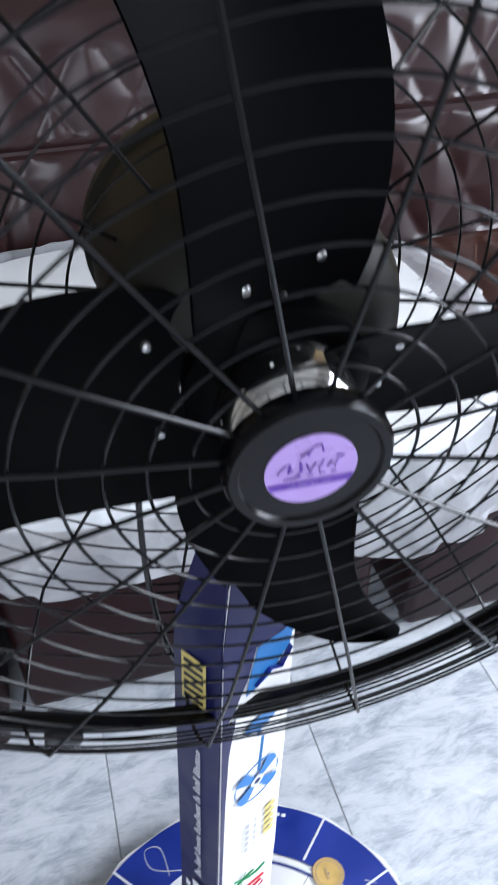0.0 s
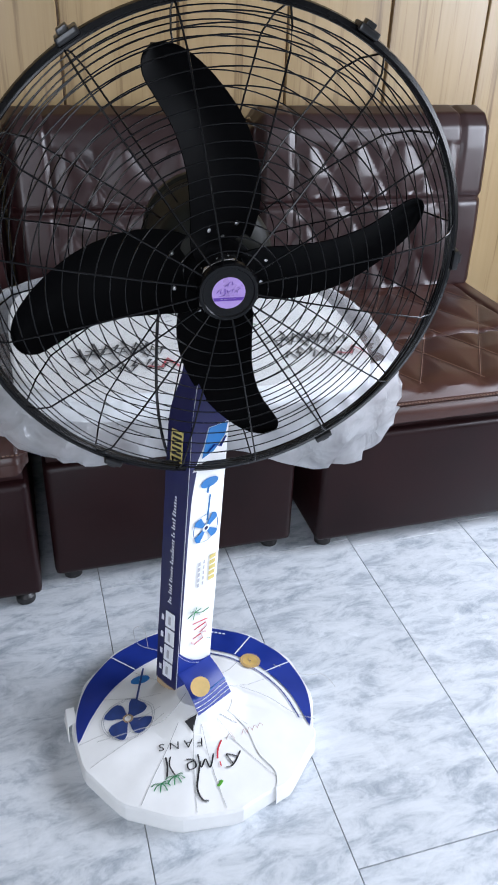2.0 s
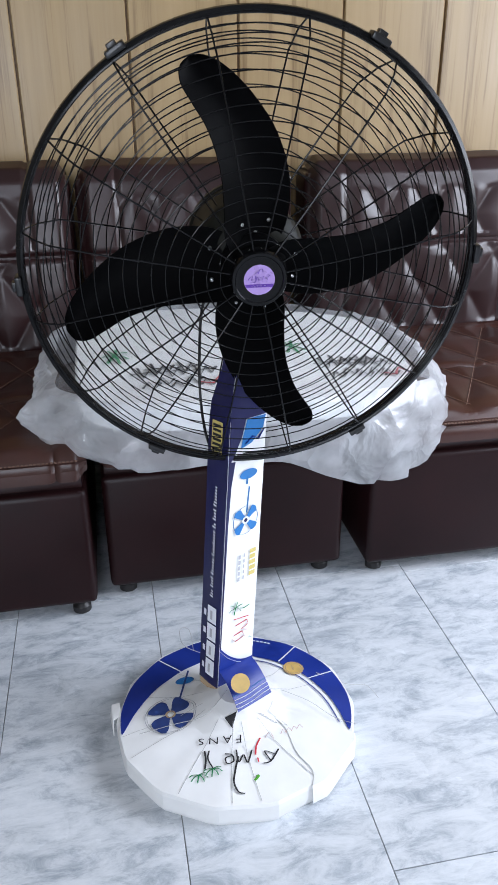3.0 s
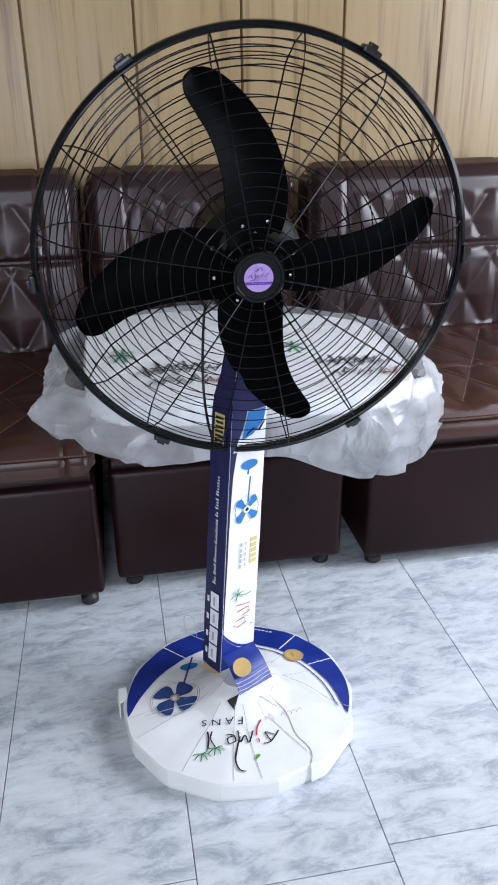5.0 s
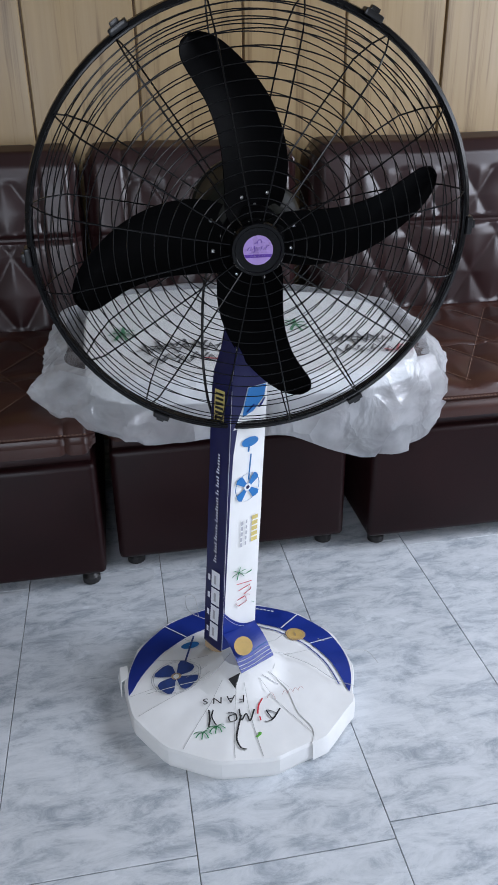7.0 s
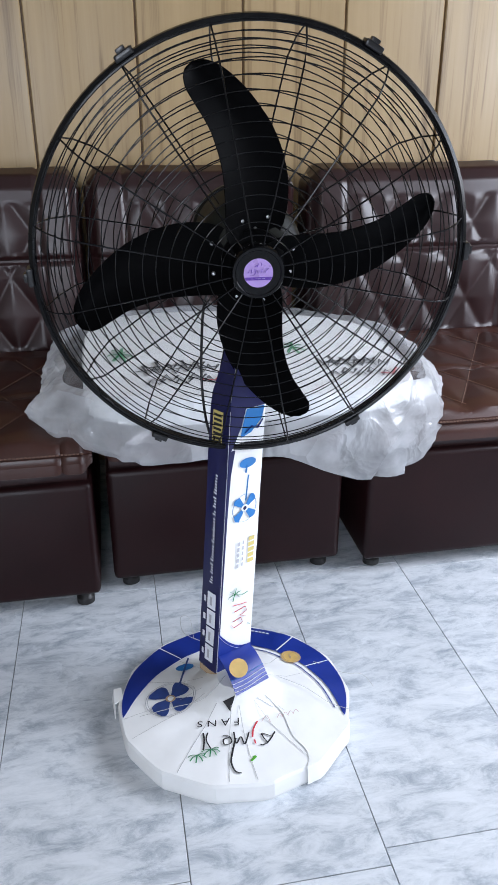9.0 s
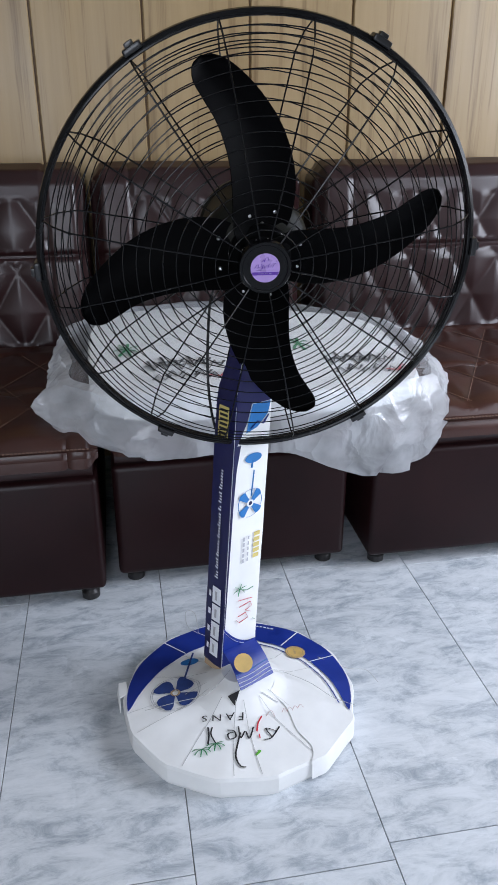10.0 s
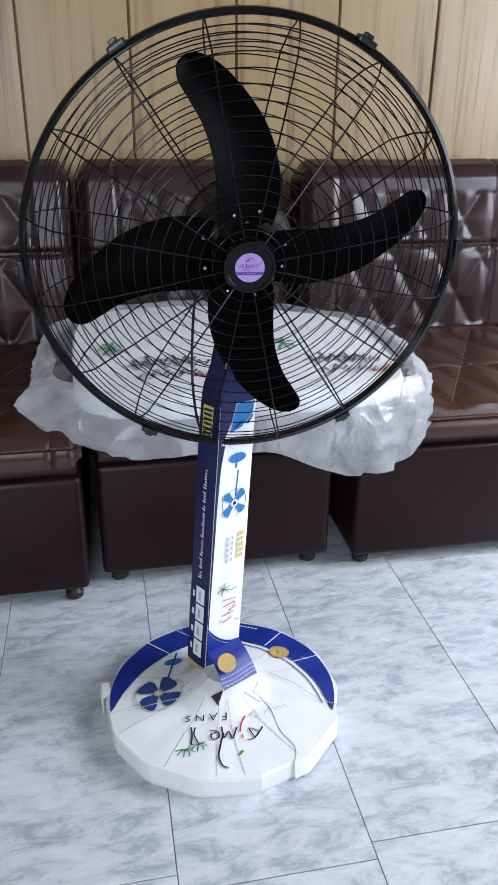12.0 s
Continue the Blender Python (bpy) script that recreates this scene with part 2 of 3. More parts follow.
def lettering(words, size):
    """The outline of words as flat points and faces, by the built-in font."""
    cu = bpy.data.curves.new("words", 'FONT')
    cu.body, cu.size, cu.resolution_u = words, size, 3
    ob = bpy.data.objects.new("words", cu)
    me = bpy.data.meshes.new_from_object(ob)
    pts = [v.co.copy() for v in me.vertices]
    faces = [tuple(p.vertices) for p in me.polygons]
    bpy.data.objects.remove(ob)
    bpy.data.meshes.remove(me)
    return pts, faces


# ---- room ----
X0, X1, Y0, Y1, H = -2.3, 2.4, -2.9, 1.30, 2.75
tagged(part("floor", box((X0, Y0, -0.12), (X1, Y1, -0.004)), GROUT, smooth=False), "grey veined marble tile floor with thin dark joints", "floor", kind="structure")
tagged(part("ceiling", box((X0 - .1, Y0 - .1, H), (X1 + .1, Y1 + .1, H + .1)), CEIL, smooth=False), "plain pale ceiling", "ceiling", kind="structure")
wall_north = tagged(part("wall_north", box((X0 - .1, Y1 + 0.012, 0), (X1 + .1, Y1 + .15, H)), JOINT, smooth=False), "wall clad with beige wood-grain panels and dark vertical joints", "wall", kind="structure")
tagged(part("wall_west", box((X0 - .1, Y0, 0), (X0, Y1, H)), PLASTER, smooth=False), "plain cream plaster wall", "wall", kind="structure")


def wall_with_opening(name, along, at, thick, lo, hi, a0, a1, z0, z1):
    """A wall along x or y with one opening through it."""
    bm = bmesh.new()
    for s0, s1, h0, h1 in ((lo, a0, 0, H), (a1, hi, 0, H), (a0, a1, z1, H), (a0, a1, 0, z0)):
        if s1 - s0 > 0.001 and h1 - h0 > 0.001:
            if along == "y":
                box((at, s0, h0), (at + thick, s1, h1), bm=bm)
            else:
                box((s0, at, h0), (s1, at + thick, h1), bm=bm)
    return tagged(part(name, bm, PLASTER, smooth=False), "plain cream plaster wall with an opening for a light", "wall", kind="structure")


wall_with_opening("wall_east", "y", X1, 0.12, Y0, Y1, -1.30, 0.30, 0.75, 2.25)
# unseen rear wall, its opening added for the fill lamp
wall_with_opening("wall_south", "x", Y0 - 0.12, 0.12, X0, X1, -1.3, -0.2, 0.0, 2.2)
win = tagged(part("window_1", tube([(X1 + .06, -1.30, .75), (X1 + .06, .30, .75), (X1 + .06, .30, 2.25), (X1 + .06, -1.30, 2.25)], 0.03, True, 4), FRAME, smooth=False), "grey window frame in the plaster wall", "window", kind="structure")


# ---- sofa ----
def quilt(u, v, pu, pv):
    """Pillow height 0..1 of a diamond quilting with periods pu, pv."""
    a = abs(math.sin(math.pi * (u / pu + v / pv)))
    b = abs(math.sin(math.pi * (u / pu - v / pv)))
    return (min(a, b) / 1.0) ** 0.75


def smoothstep(a, b, x):
    x = max(0.0, min(1.0, (x - a) / (b - a)))
    return x * x * (3 - 2 * x)


def cushion(x0, x1, path, puff, border, seams, period, top_roll=0.0, nx=96, ny=100):
    """A padded, quilted panel: path gives the profile as (y, z) rows from its foot to its far end; returns a bmesh grid closed by its back."""
    lens = [0.0]
    for (a, b), (c, d) in zip(path, path[1:]):
        lens.append(lens[-1] + math.hypot(c - a, d - b))
    total = lens[-1]

    def at(s):
        for i in range(len(path) - 1):
            if s <= lens[i + 1] or i == len(path) - 2:
                k = (s - lens[i]) / (lens[i + 1] - lens[i])
                return (path[i][0] + k * (path[i + 1][0] - path[i][0]), path[i][1] + k * (path[i + 1][1] - path[i][1]))
    w = x1 - x0
    rows = []
    for j in range(ny + 1):
        s = total * j / ny
        y, z = at(s)
        ya, za = at(max(0, s - 0.03))
        yb, zb = at(min(total, s + 0.03))
        d = math.hypot(yb - ya, zb - za)
        nyv, nzv = -(zb - za) / d, (yb - ya) / d
        row = []
        for i in range(nx + 1):
            u = w * i / nx
            edge = min(u, w - u)
            end = min(s, total - s)
            h = -0.030 * (1 - smoothstep(0, 0.035, edge)) ** 2 - 0.012 * (1 - smoothstep(0, 0.02, end))
            soft = 0.5 + 0.5 * noise.noise(Vector((u * 4 + x0 * 3, s * 4, puff * 50)))
            h += 0.010 * soft * smoothstep(0.10, 0.2, s)
            for sm in seams:
                h -= 0.012 * math.exp(-((s - sm) / 0.009) ** 2)
            for bx in border:
                h -= 0.007 * math.exp(-((edge - bx) / 0.006) ** 2)
            inside = smoothstep(border[0], border[0] + 0.006, edge) if border else 1
            for lo, hi in period[2:]:
                band = smoothstep(lo, lo + 0.01, s) * (1 - smoothstep(hi - 0.01, hi, s))
                h += inside * band * puff * (quilt(u, s, period[0], period[1]) - 0.7)
            row.append(Vector((x0 + u, y + nyv * h, z + nzv * h)))
        rows.append(row)
    return sheet(rows)


def sofa(x0, x1, front, label, foot_y):
    so = thing("sofa_seat_unit", ((x0 + x1) / 2, front + 0.3, 0), label, "sofa", "sofa units along the wall")
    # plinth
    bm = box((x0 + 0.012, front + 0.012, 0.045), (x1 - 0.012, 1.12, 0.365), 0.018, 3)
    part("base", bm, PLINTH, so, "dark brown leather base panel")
    # seat
    path = [(front + 0.03, 0.385), (front - 0.010, 0.402), (front - 0.012, 0.455), (front + 0.012, 0.478), (front + 0.06, 0.485), (front + 0.3, 0.495), (1.14, 0.505)]
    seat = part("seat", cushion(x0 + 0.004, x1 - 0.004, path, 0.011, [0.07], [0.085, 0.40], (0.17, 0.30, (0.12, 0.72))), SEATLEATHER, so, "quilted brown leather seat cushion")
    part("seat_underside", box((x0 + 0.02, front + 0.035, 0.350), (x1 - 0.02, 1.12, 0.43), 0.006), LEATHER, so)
    bm = bmesh.new()
    for i in range(int((x1 - x0) / 0.009)):
        x = x0 + 0.02 + i * 0.009
        if x < x1 - 0.02:
            box((x, front - 0.0125, 0.4535), (x + 0.0055, front - 0.0070, 0.4560), bm=bm)
    part("stitching", bm, THREAD, seat, "pale stitched seam", smooth=False)
    bm = bmesh.new()
    w = x1 - x0 - 0.008
    for sign in (1, -1):
        for k in range(-6, 9):
            pts = []
            for j in range(40):
                s = 0.14 + 0.56 * j / 39
                u = (k - sign * s / 0.30) * 0.17
                if 0.085 < u < w - 0.085:
                    y = front + 0.012 + (s - 0.127)
                    pts.append((x0 + 0.004 + u, y, 0.4835 + 0.03 * (y - front) + 0.002))
            if len(pts) > 3:
                tube(pts, 0.0009, n=4, bm=bm)
    part("quilting_thread", bm, THREAD, seat, "pale diamond stitching")
    # backrest
    path = [(1.03, 0.49), (1.035, 0.62), (1.05, 0.80), (1.06, 0.92), (1.07, 0.975), (1.095, 1.008), (1.15, 1.022), (1.22, 1.012)]
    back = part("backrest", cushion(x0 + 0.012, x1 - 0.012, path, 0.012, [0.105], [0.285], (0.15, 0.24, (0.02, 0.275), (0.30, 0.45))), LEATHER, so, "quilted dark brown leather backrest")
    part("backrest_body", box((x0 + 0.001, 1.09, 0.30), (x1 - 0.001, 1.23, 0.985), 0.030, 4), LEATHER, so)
    for x in (x0 + 0.055, x1 - 0.055):
        for y in (foot_y, 1.05):
            part("foot", lathe([(0.017, 0.0), (0.023, 0.004), (0.023, 0.020), (0.016, 0.028), (0.016, 0.06)], Matrix.Translation((x, y, 0)), 20), FOOT, so, "round black foot")
    return so


sofa(-0.90, -0.222, 0.375, "dark brown leather sofa unit with quilted back on black feet", 0.43)
sofa(-0.212, 0.425, 0.430, "dark brown leather sofa unit under a bagged white carton", 0.50)
sofa(0.462, 1.225, 0.400, "dark brown leather sofa unit with diamond quilted seat and back", 0.47)


# ---- carton in a polythene bag ----
def carton_top(x, y):
    return 0.575 + 0.05 * smoothstep(0.35, 1.0, y) * (1 - 0.35 * smoothstep(0.1, 0.6, x)) - 0.02 * smoothstep(0.0, 0.6, x)


def build_carton():
    ct = thing("flat_carton", (0.18, 0.65, 0.5), "flat white printed carton lying on the middle sofa seat", "carton")
    n = 44
    rim = []
    for i in range(n):
        a = 2 * math.pi * i / n
        c, s = math.cos(a), math.sin(a)
        k = 1 / (abs(c) ** 4.0 + abs(s) ** 4.0) ** 0.25
        rim.append((0.185 + 0.425 * k * c, 0.66 + 0.315 * k * s))
    bm = bmesh.new()
    rings = []
    for f, dz in ((1.0, -0.09), (1.0, -0.01), (0.985, 0.0), (0.75, 0.004), (0.5, 0.006), (0.25, 0.006)):
        ring = []
        for x, y in rim:
            px, py = 0.185 + f * (x - 0.185), 0.66 + f * (y - 0.66)
            z = carton_top(px, py) + dz if dz > -0.05 else 0.515
            ring.append(bm.verts.new((px, py, z)))
        rings.append(ring)
    for a, b in zip(rings, rings[1:]):
        for i in range(n):
            bm.faces.new((a[i], a[(i + 1) % n], b[(i + 1) % n], b[i]))
    bm.faces.new(rings[-1])
    bm.faces.new(rings[0])
    body = part("carton_body", bm, CARD, ct)

    def mark(name, pts, w, m):
        bm = bmesh.new()
        tube([(x, y, carton_top(x, y) + 0.0075) for x, y in pts], w, n=4, bm=bm, flat=0.25)
        part(name, bm, m, body)
    rng = random.Random(5)
    for cx, cy in ((-0.04, 0.55), (0.42, 0.57)):
        for k in range(7):
            a = -0.4 + 0.9 * k
            mark("palm_mark", [(cx - 0.10, cy + 0.09), (cx - 0.10 + 0.022 * math.cos(a), cy + 0.095 + 0.03 * math.sin(a)), (cx - 0.10 + 0.034 * math.cos(a), cy + 0.085 + 0.042 * math.sin(a))], 0.0045, GREENINK)
        for k in range(5):
            x = cx - 0.05 + 0.034 * k
            y = cy - 0.05 + 0.02 * (k % 2)
            mark("script_mark", [(x, y + 0.06), (x + 0.012, y), (x + 0.03, y + 0.05), (x + 0.04, y + 0.01), (x + 0.055, y + 0.045)], 0.0045, BLACKINK)
            mark("script_mark", [(x + 0.006, y - 0.055), (x + 0.022, y - 0.02), (x + 0.034, y - 0.06), (x + 0.05, y - 0.03)], 0.0040, BLACKINK)
            mark("script_mark", [(x - 0.02, y + 0.02 + 0.01 * rng.random()), (x + 0.05, y + 0.035)], 0.003, BLACKINK)
        mark("red_mark", [(cx + 0.09, cy - 0.09), (cx + 0.12, cy - 0.10), (cx + 0.14, cy - 0.06), (cx + 0.16, cy - 0.10)], 0.0055, REDINK)
        for k in range(9):
            mark("small_print", [(cx + 0.17, cy - 0.02 + 0.022 * k), (cx + 0.185, cy - 0.015 + 0.022 * k)], 0.0035, GREYINK)
    for k in range(8):
        mark("small_print", [(0.155, 0.42 + 0.03 * k), (0.17, 0.425 + 0.03 * k)], 0.004, BLACKINK)
    return ct


def build_bag():
    bag = thing("polythene_bag", (0.18, 0.65, 0.5), "crumpled clear polythene bag round the white carton, hanging over the seat", "plastic bag")
    n = 150
    rows = []
    levels = 30
    for j in range(levels + 1):
        q = j / levels
        row = []
        for i in range(n + 1):
            a = 2 * math.pi * (i % n) / n
            c, s = math.cos(a), math.sin(a)
            k = 1 / (abs(c) ** 3.0 + abs(s) ** 3.0) ** (1 / 3.0)
            front = smoothstep(0.2, 0.9, -s)
            rx = 0.475 + (0.0 if c > 0 else 0.015)
            ry = 0.345
            wob = 0.03 * noise.noise(Vector((3 * c, 3 * s, 2.0))) + 0.012 * noise.noise(Vector((9 * c, 9 * s, 5.0 * q)))
            if q < 0.55:
                # the skirt from its lowest edge up to the rim of the carton
                t = q / 0.55
                low = 0.50 - front * (0.065 + 0.06 * smoothstep(-0.1, 0.8, c) + 0.05 * smoothstep(0.0, 0.5, c)) + 0.012 * noise.noise(Vector((5 * c, 5 * s, 8)))
                fold = (0.020 * noise.noise(Vector((7 * c, 7 * s, 1.3 + 2 * t))) + 0.026 * (0.35 - abs(noise.noise(Vector((11 * c, 11 * s, 3 + 4 * t))))) + 0.006 * noise.noise(Vector((26 * c, 26 * s, 7 * t)))) * (1 - 0.4 * t)
                flare = 0.035 * math.sin(math.pi * min(1, t * 0.9 + 0.15))
                tail = 0.045 * math.exp(-((a - 3.62) / 0.10) ** 2) * math.exp(-((t - 0.45) / 0.3) ** 2)
                x = 0.185 + (rx * k + fold + flare + wob + tail) * c
                y = 0.65 + (ry * k + fold + 0.6 * flare + wob) * s
                y = max(y, 0.315) if low < 0.49 else y
                y = min(y, 1.005)
                z = low + t * (carton_top(x, max(0.35, min(0.97, y))) + 0.012 - low)
                if low < 0.49:
                    y = min(y, 0.36 + 0.4 * t + 0.3 * (1 - front))
            else:
                t = (q - 0.55) / 0.45
                f = 1 - 0.97 * t
                x = 0.185 + (rx * k + wob) * c * f
                y = 0.65 + (ry * k + wob) * s * f
                y = max(min(y, 1.005), 0.315)
                z = carton_top(x, y) + 0.014 + 0.010 * abs(noise.noise(Vector((6 * x, 6 * y, 4)))) + 0.003 * noise.noise(Vector((15 * x, 15 * y, 1)))
            row.append((x, y, z))
        rows.append(row)
    cut = 17
    for name, piece in (("film_skirt", rows[:cut + 1]), ("film_top", rows[cut:])):
        bm = sheet(piece)
        bmesh.ops.remove_doubles(bm, verts=bm.verts, dist=0.0004)
        part(name, bm, FOLDED if name == "film_skirt" else FILM, bag)
    return bag


build_carton()
build_bag()


# ---- pedestal fan ----
BX, BY, BR = 0.041, -0.037, 0.251
fan = thing("pedestal_fan", (BX, BY, 0), "black pedestal fan with cardboard-wrapped pole and base on the marble floor", "fan")
AXIS = Vector((-0.050, -0.985, -0.125)).normalized()
UP = (Vector((0, 0, 1)) - AXIS * AXIS.z).normalized()
SIDE = UP.cross(AXIS)
CENTRE = Vector((0.078, -0.055, 0.959))
HEAD = Matrix.Translation(CENTRE) @ Matrix((SIDE, UP, AXIS)).transposed().to_4x4() @ Matrix.Scale(0.987, 4)


def at_head(r, deg, c):
    a = radians(deg)
    return HEAD @ Vector((r * math.cos(a), r * math.sin(a), c))


def hoop(r, c, wire, n=96, sides=6):
    return tube([at_head(r, 360 * i / n, c) for i in range(n)], wire, True, sides)


# outer ring with its clips
ring = part("guard_ring", lathe([(0.3460, -0.006), (0.3460, 0.006), (0.350, 0.0085), (0.3555, 0.006), (0.357, 0.0), (0.3555, -0.006), (0.350, -0.0085), (0.3460, -0.006)], HEAD, 120), BLACK, fan, "glossy black ring round the guard")
for k in range(6):
    a = 2 + 60 * k
    m = HEAD @ Matrix.Rotation(radians(a), 4, 'Z') @ Matrix.Translation((0.356, 0, 0))
    bm = box((-0.004, -0.015, -0.013), (0.006, 0.015, 0.013), 0.003)
    box((0.004, -0.006, -0.006), (0.012, 0.008, 0.008), 0.002, bm=bm)
    bm.transform(m)
    part("clip", bm, PLASTIC, ring)

# the wire guards: rings and spokes
FRONT = [(0.040, 0.046), (0.12, 0.051), (0.22, 0.053), (0.305, 0.048), (0.330, 0.030), (0.3475, 0.006)]
REAR = [(0.085, -0.098), (0.15, -0.100), (0.22, -0.098), (0.300, -0.088), (0.330, -0.050), (0.3475, -0.006)]


def along(profile, r):
    for (a, b), (c, d) in zip(profile, profile[1:]):
        if r <= c:
            return b + (d - b) * (r - a) / (c - a)
    return profile[-1][1]


for name, profile, first, label in (("front_guard", FRONT, 0.058, "black wire front guard"), ("rear_guard", REAR, 0.105, "black wire rear guard")):
    guard = part(name, hoop(profile[-1][0], profile[-1][1], 0.0022), BLACK, fan, label)
    r = first
    while r < 0.338:
        part("ring_wire", hoop(r, along(profile, r) - 0.002, 0.00095), BLACK, guard)
        r += 0.0205 if r < 0.285 else 0.0105
    for k in range(16):
        a = 11.25 + 22.5 * k
        pts = [at_head(r, a, c) for r, c in profile]
        part("spoke", tube(pts, 0.0014), BLACK, guard)
    if name == "front_guard":
        front_guard = guard

# badge in the middle of the guard
badge = part("badge", lathe([(0.0, 0.038), (0.040, 0.038), (0.0435, 0.042), (0.0435, 0.0500), (0.041, 0.0545), (0.037, 0.0545), (0.0355, 0.0525), (0.0, 0.0525)][1:-1], HEAD, 56), BLACK, front_guard, "round black badge with a lilac sticker")
part("sticker", lathe([(0.0235, 0.0525), (0.0235, 0.0532), (0.001, 0.0532)], HEAD, 40), LILAC, badge, "lilac foil sticker with dark script")


def on_badge(pts, w, m, name="script_mark"):
    part(name, tube([HEAD @ Vector((x / 1000, y / 1000, 0.0534)) for x, y in pts], w / 1000, n=4, flat=0.3), m, badge)


bm = bmesh.new()
vs = [HEAD @ Vector((x / 1000, y / 1000, 0.0536)) for x, y in ((-22, -6.5), (22, -6.5), (20.2, -11.5), (-20.2, -11.5))]
bm.faces.new([bm.verts.new(v) for v in vs])
part("violet_band", bm, VIOLET, badge)
on_badge([(-17, 0), (-14, 5), (-11, 6), (-12, 0), (-9, 2)], 0.9, VIOLET)
on_badge([(-6, 7), (-5, 0), (-8, -4), (-14, -4)], 0.9, VIOLET)
on_badge([(-3, 5), (-1, -1), (2, 5), (4, -1), (6, 6)], 0.9, VIOLET)
on_badge([(8, 1), (10, 4), (12, 0), (13, 5), (16, 7), (12, 8)], 0.9, VIOLET)
on_badge([(-2, 10), (0, 16), (4, 17), (5, 12)], 0.9, VIOLET)
on_badge([(-6, 10), (-2, 13)], 1.4, VIOLET)
for x in (-8, -2, 4, 10):
    on_badge([(x, -3.2), (x + 3, -3.2)], 0.8, VIOLET, "small_print")
for x in (-12, -6, 0, 6):
    on_badge([(x, -9), (x + 4.5, -9)], 0.7, WHITEINK, "small_print")

# blades
rotor = part("rotor_hub", lathe([(0.050, -0.022), (0.052, -0.018), (0.052, -0.008), (0.044, -0.002), (0.036, 0.0)], HEAD, 40), BLADE, fan, "black rotor hub with four blades")
part("spinner", lathe([(0.038, -0.004), (0.038, 0.016), (0.0355, 0.026), (0.029, 0.033), (0.014, 0.036), (0.004, 0.037)], HEAD, 40), CHROME, rotor, "chrome spinner cap")
RIGHT = [(0.030, 0.020), (0.052, 0.050), (0.0605, 0.10), (0.0535, 0.152), (0.032, 0.205), (-0.004, 0.253), (-0.040, 0.285), (-0.068, 0.2975), (-0.088, 0.2965)]
LEFT = [(-0.034, 0.020), (-0.046, 0.050), (-0.047, 0.10), (-0.051, 0.152), (-0.066, 0.203), (-0.086, 0.238), (-0.101, 0.264), (-0.101, 0.285), (-0.088, 0.2960)]


def smooth_line(pts, n):
    """A smooth line through points, evenly stepped."""
    out = []
    for i in range(n + 1):
        t = (len(pts) - 1) * i / n
        k = min(int(t), len(pts) - 2)
        f = t - k
        p = [Vector(pts[max(0, min(len(pts) - 1, k + d))]) for d in (-1, 0, 1, 2)]
        out.append(0.5 * ((2 * p[1]) + (p[2] - p[0]) * f + (2 * p[0] - 5 * p[1] + 4 * p[2] - p[3]) * f * f + (3 * p[1] - p[0] - 3 * p[2] + p[3]) * f ** 3))
    return out


ra, la = smooth_line(RIGHT, 28), smooth_line(LEFT, 28)
for k in range(4):
    turn = HEAD @ Matrix.Rotation(radians(90 * k + 1), 4, 'Z')
    grid = []
    for a, b in zip(la, ra):
        row = []
        for i in range(13):
            f = i / 12
            u, v = a[0] + f * (b[0] - a[0]), a[1] + f * (b[1] - a[1])
            mid = (a[0] + b[0]) / 2
            pitch = 0.52 - 0.8 * v
            row.append(turn @ Vector((u, v, -0.010 - (u - mid * 0.75) * pitch - 0.010 * math.sin(math.pi * f))))
        grid.append(row)
    blade = part("blade", sheet(grid, 0.0016), BLADE, rotor, "swept black metal blade")
    for u, v in ((-0.018, 0.066), (0.026, 0.066), (0.004, 0.050)):
        c = -0.010 - u * 0.47 - 0.006
        part("rivet", lathe([(0.0034, -0.006), (0.0034, 0.0), (0.0025, 0.0016), (0.001, 0.0022)], turn @ Matrix.Translation((u, v, c + 0.001)), 12), STEEL, blade)

# motor, neck and cord
motor = part("motor", lathe([(0.030, -0.022), (0.062, -0.030), (0.084, -0.048), (0.090, -0.062), (0.090, -0.070), (0.086, -0.074), (0.086, -0.165), (0.090, -0.170), (0.090, -0.180), (0.078, -0.205), (0.045, -0.225), (0.020, -0.230)], HEAD, 48), MOTOR, fan, "dark painted motor housing")
neck_top = at_head(0, 0, -0.12) - Vector((0, 0, 0.08))
part("neck", tube([neck_top, neck_top + Vector((0.0, -0.02, -0.08)), (0.066, 0.026, 0.70), (0.062, 0.024, 0.64)], 0.021, n=20), PLASTIC, fan)
part("tilt_knob", lathe([(0.006, 0.0), (0.018, 0.003), (0.020, 0.012), (0.016, 0.026), (0.006, 0.028)], Matrix.Translation(neck_top + Vector((0.02, 0, -0.03))) @ Matrix.Rotation(radians(90), 4, 'Y'), 20), PLASTIC, fan)
cord = [(0.04, 0.09, 0.90), (0.014, 0.08, 0.87), (0.004, 0.07, 0.79), (0.002, 0.065, 0.71), (0.008, 0.055, 0.64), (0.024, 0.060, 0.58)]
part("power_cord", tube(smooth_line(cord, 30), 0.0026, n=8), PLASTIC, fan, "black power cord hanging from the motor")


# ---- the cardboard-wrapped pole ----
def pole_corner(k, z):
    """Corner k of the wrapped pole's section at height z: left, front, right, back."""
    f = (z - 0.125) / 0.575
    cx, cy = 0.034 + 0.035 * f, 0.022 + 0.004 * f
    s = (0.94 - 0.05 * f) * (1 - 0.42 * smoothstep(0.69, 0.80, z))
    dx, dy = ((-0.060, 0.0), (-0.031, -0.047), (0.049, -0.012), (0.012, 0.046))[k]
    return Vector((cx + s * dx, cy + s * dy, z))


